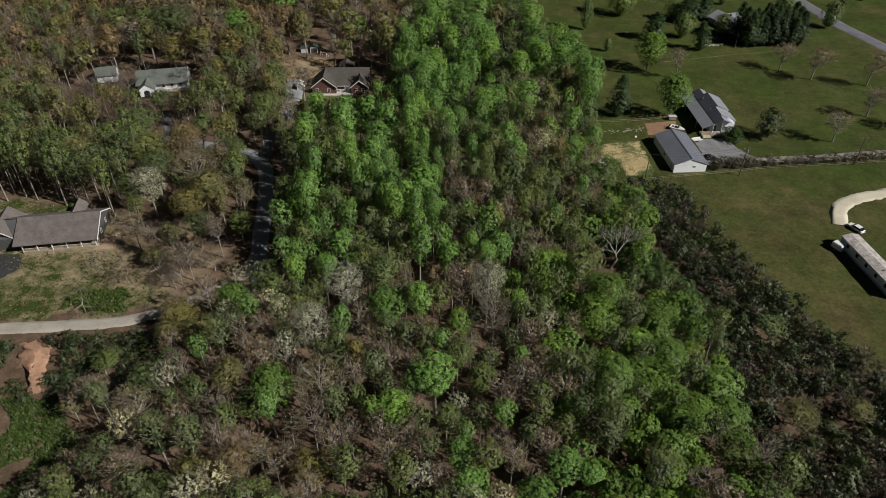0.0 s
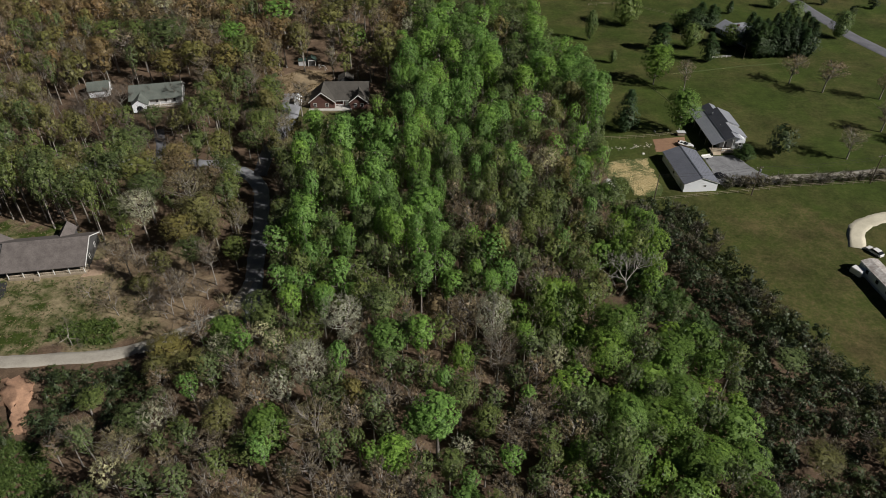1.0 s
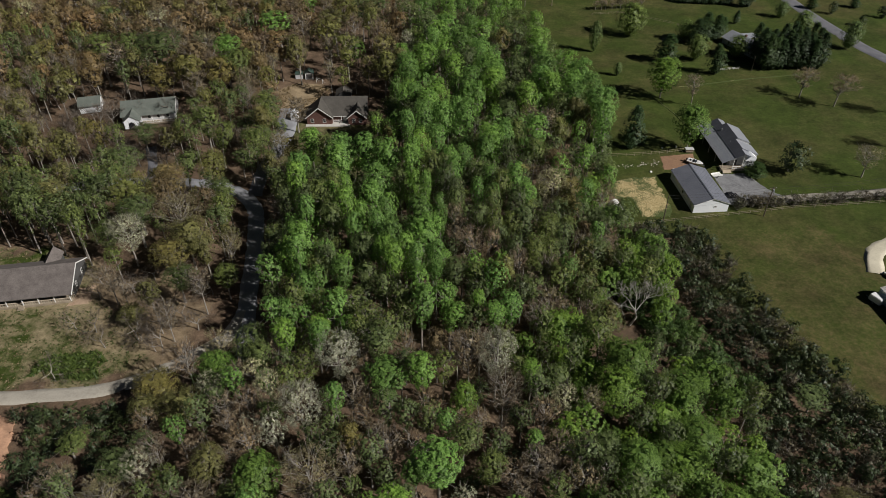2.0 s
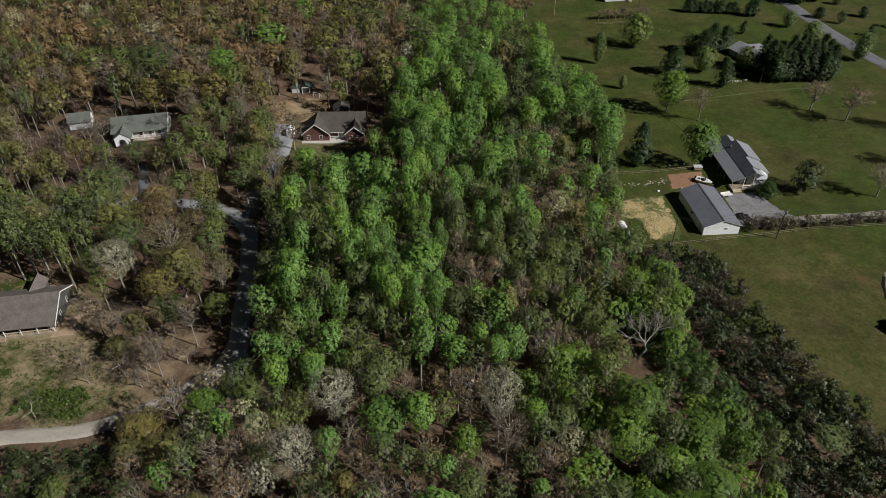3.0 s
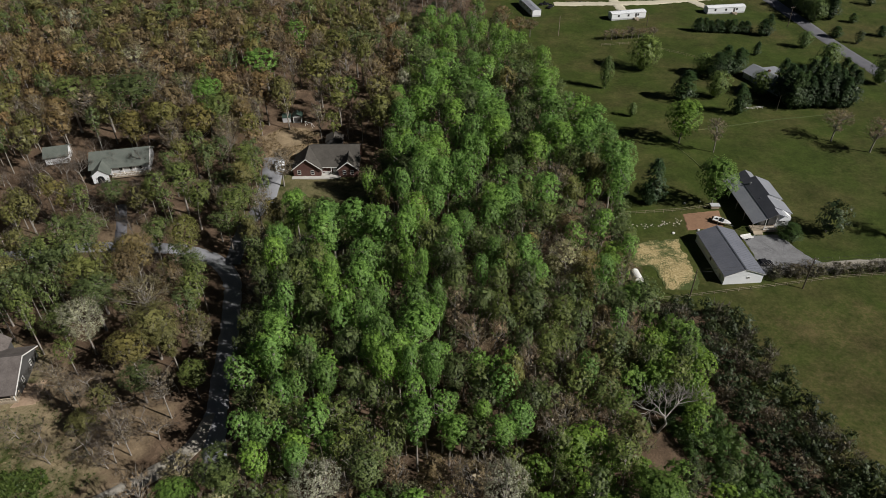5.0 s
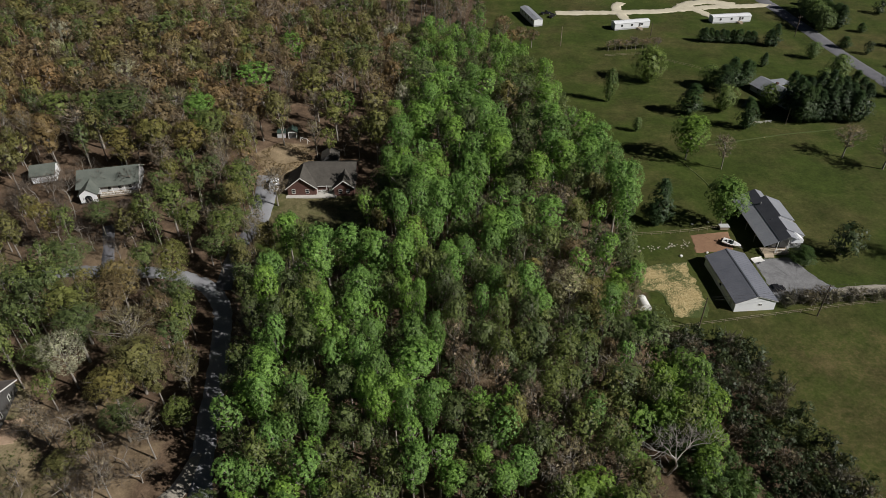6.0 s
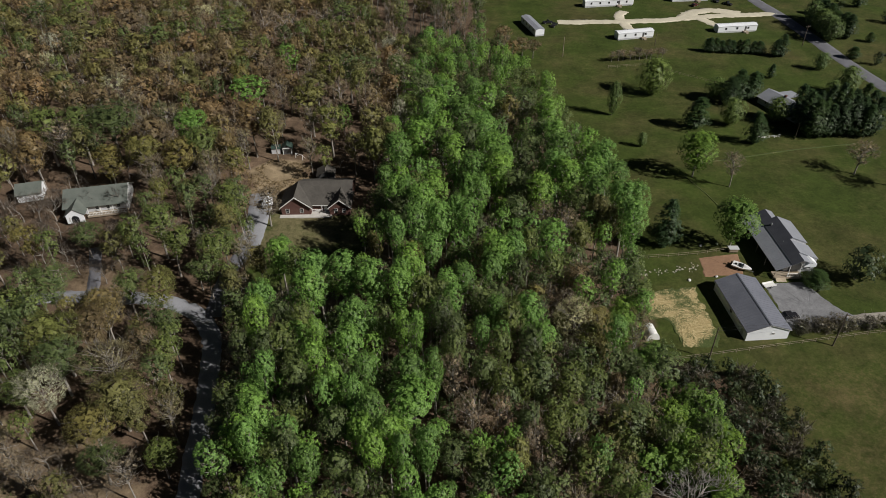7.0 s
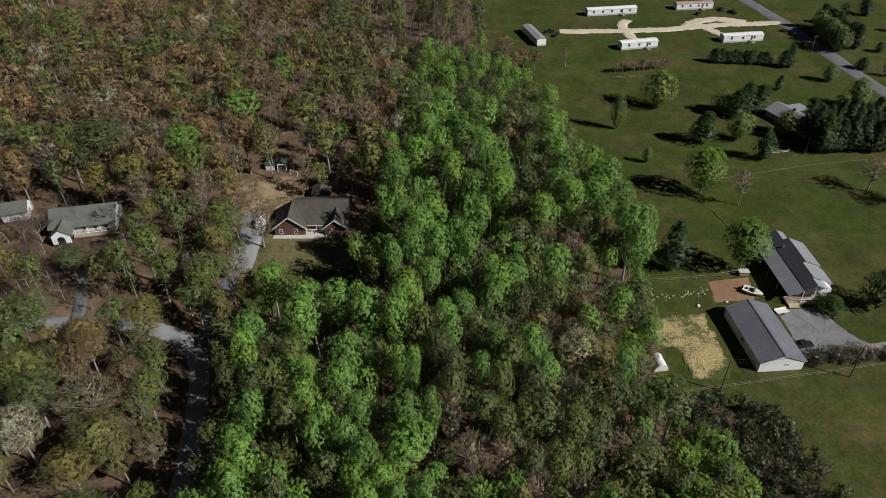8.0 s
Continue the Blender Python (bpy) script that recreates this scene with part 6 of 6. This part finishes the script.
def rubble(name, x, y, r, mat, label, seed, flat=0.6):
    """One irregular lump lying in the grass."""
    bm = bmesh.new()
    bmesh.ops.create_icosphere(bm, subdivisions=1, radius=r)
    rng = np.random.default_rng(seed)
    for v in bm.verts:
        v.co *= 0.75 + 0.5 * rng.random()
        v.co.z *= flat
    me = bpy.data.meshes.new(name)
    bm.to_mesh(me)
    bm.free()
    me.materials.append(mat)
    ob = tagged(new(name, me), label, "stone", "pale rubble in the garden plot")
    ob.matrix_world = pose(x, y, float(ground_height(x, y)) + r * flat * 0.5, 0, 0, seed * 50)


rng_r = np.random.default_rng(21)
PALE_STONE = surface("pale_rubble_stone", (0.4, 0.37, 0.3), (0.65, 0.62, 0.54), 1, 6, 0.9)
for i in range(46):
    q = rng_r.random()
    rubble("stone", 52 + 16 * q + rng_r.normal() * 0.8, 203.5 + 3.5 * q + rng_r.normal() * 0.9, rng_r.uniform(0.1, 0.3), PALE_STONE, "pale stone lying in the grass of the garden plot", i)
for i, (x, y) in enumerate([(42.4, 209.3), (44.5, 208.1), (64.0, 201.1), (71.4, 202.5), (71.2, 215.8), (76.0, 216.7)]):
    rubble("stone", x, y, 0.42, TRIM, "white wrapped bundle lying in the grass", 60 + i, 0.8)
cr = thing("animal_crate", 79.2, 213.2, 0, "small weathered wooden hutch beside the tree", "hutch")
part("body", soft_box(-1.2, 1.2, -0.7, 0.7, 0.2, 1.2, 0.04), TIMBER, cr)
part("roof", soft_box(-1.4, 1.4, -0.9, 0.9, 1.22, 1.34, 0.03), PALE_GREY, cr)


# clay bank below the gravel lane
def clay_bank():
    bm = bmesh.new()
    rng = np.random.default_rng(9)
    n, m = 14, 10
    rows = []
    for i in range(n):
        v = i / (n - 1)
        row = []
        for j in range(m):
            u = j / (m - 1) * 2 - 1
            width = 3.7 - 1.7 * v + 0.5 * math.sin(5 * v + 1)
            x, y = -91.4 + 7.0 * v + u * width + rng.normal() * 0.4, 107.2 - 15.5 * v + rng.normal() * 0.35
            z = 0.16 + 1.3 * math.sin(math.pi * v) ** 0.8 * (1 - u * u) * 0.8 + rng.normal() * 0.17 - (0.5 if abs(u) == 1 or i in (0, n - 1) else 0)
            row.append(bm.verts.new((x, y, z)))
        rows.append(row)
    for a, b in zip(rows, rows[1:]):
        for j in range(m - 1):
            bm.faces.new((a[j], a[j + 1], b[j + 1], b[j]))
    clay = surface("orange_clay", (0.22, 0.13, 0.085), (0.5, 0.3, 0.19), 0.35, 2.0, 0.95, 0, 0.8, 0.1)
    tagged(part("clay_bank", bm, clay, None, smooth=True), "eroded orange clay bank below the gravel lane", "ground", kind="structure")


clay_bank()
patch("garage_apron", [(-117, 138.5), (-109.3, 138.4), (-107.5, 133), (-110, 128.5), (-117, 129)], surface("black_asphalt", (0.018, 0.018, 0.02), (0.05, 0.05, 0.053), 0.4, 5, 0.9), "dark asphalt apron before the garage doors", 0.05, 0.15, "driveway")
patch("bare_soil", [(-91.5, 146.2), (-86.8, 147.4), (-86.5, 140.5), (-92.3, 139.6)], surface("tan_subsoil", (0.26, 0.18, 0.12), (0.46, 0.34, 0.24), 0.35, 2.5, 0.95), "tan bare soil beside the porch", 0.03, 0.5)
strip("road", [(98, 185.6), (118, 187.4), (141, 190), (190, 196)], 3.4, GRAVEL, "pale gravel farm lane along the fence row", 0.05, 0.3)
strip("driveway", [(88, 400), (88.5, 391), (90, 385)], 5.0, CREAM_GRAVEL, "cream gravel spur to a mobile home", 0.06, 0.6, "driveway")
strip("driveway", [(88, 400), (87, 409), (92, 416)], 5.0, CREAM_GRAVEL, "cream gravel spur to the long mobile home", 0.07, 0.6, "driveway")
strip("driveway", [(118, 404.5), (127, 415), (136, 418), (150, 412)], 7.0, CREAM_GRAVEL, "cream gravel turning place", 0.06, 0.8, "driveway")
strip("driveway", [(127, 406), (131, 398), (134, 391)], 5.0, CREAM_GRAVEL, "cream gravel spur to a mobile home", 0.065, 0.6, "driveway")
strip("driveway", [(109.6, 151.5), (111, 157), (114, 161.5), (120, 164.5), (131, 167.5), (160, 172)], 4.2, CREAM_GRAVEL, "cream gravel drive curving to the mobile home", 0.05, 0.4, "driveway")
strip("track", [(76.5, 254.5), (81.5, 240.5), (84.3, 227.5)], 0.45, STRAW, "narrow worn dirt track across the pasture", 0.02, 0.12, "track")
strip("track", [(88.7, 262.0), (103.0, 265.8), (121.5, 271.0), (142.0, 274.0)], 0.6, STRAW, "faint dry wheel track across the pasture", 0.02, 0.1, "track")


# ---- rough grass and weeds ----
def weeds(name, poly, tufts, blades, high, mat, label, seed, avoid=()):
    rng = np.random.default_rng(seed)
    xs, ys = [p[0] for p in poly], [p[1] for p in poly]
    x, y = rng.uniform(min(xs), max(xs), tufts * 2), rng.uniform(min(ys), max(ys), tufts * 2)
    ok = inside(poly, x, y) & (road_gap(x, y) > -2.6)
    clump = np.array([noise.noise((a * 0.12, b * 0.12, seed)) for a, b in zip(x, y)])
    ok &= clump > -0.15
    for cx, cy, w, d in CLEAR[:6]:
        ok &= (np.abs(x - cx) > w * 0.85) | (np.abs(y - cy) > d * 0.85)
    x, y = x[ok][:tufts], y[ok][:tufts]
    c = np.stack([x, y, ground_height(x, y) + high * 0.4], -1)
    out = np.tile((0.0, 0.0, 0.6), (len(c), 1))
    v, f = leaves_at(rng, c, out, blades, high, high * 0.8, 0.3, 0.5)
    tagged(new(name, mesh_of(name, v, f, mat)), label, "weeds", kind="stuff")


GRASS_TUFT = leafy("rough_grass", (0.035, 0.055, 0.014), (0.105, 0.135, 0.04), 0.2, 0.2, False)
DRY_TUFT = leafy("dry_weeds", (0.12, 0.09, 0.05), (0.32, 0.26, 0.15), 0.15, 0.2)
BRAMBLE = leafy("bramble_leaves", (0.03, 0.058, 0.016), (0.1, 0.145, 0.045), 0.2, 0.2, False)
weeds("rough_grass", YARD, 2600, 7, 0.28, GRASS_TUFT, "rough green grass tufts in the house yard", 3)
weeds("dry_weeds", YARD, 1400, 8, 0.28, DRY_TUFT, "dry tan weeds in the house yard", 4)
weeds("bramble", [(-90, 117), (-76, 117), (-74, 121), (-78, 125), (-90, 123)], 230, 14, 0.7, BRAMBLE, "low green bramble patch beside the gravel lane", 5)
weeds("dry_weeds", BACK_YARD, 700, 9, 0.35, DRY_TUFT, "dry tan weeds behind the brick house", 8)
weeds("bramble", SLOPE, 2200, 14, 0.55, BRAMBLE, "low green weeds and brambles on the bank", 12)
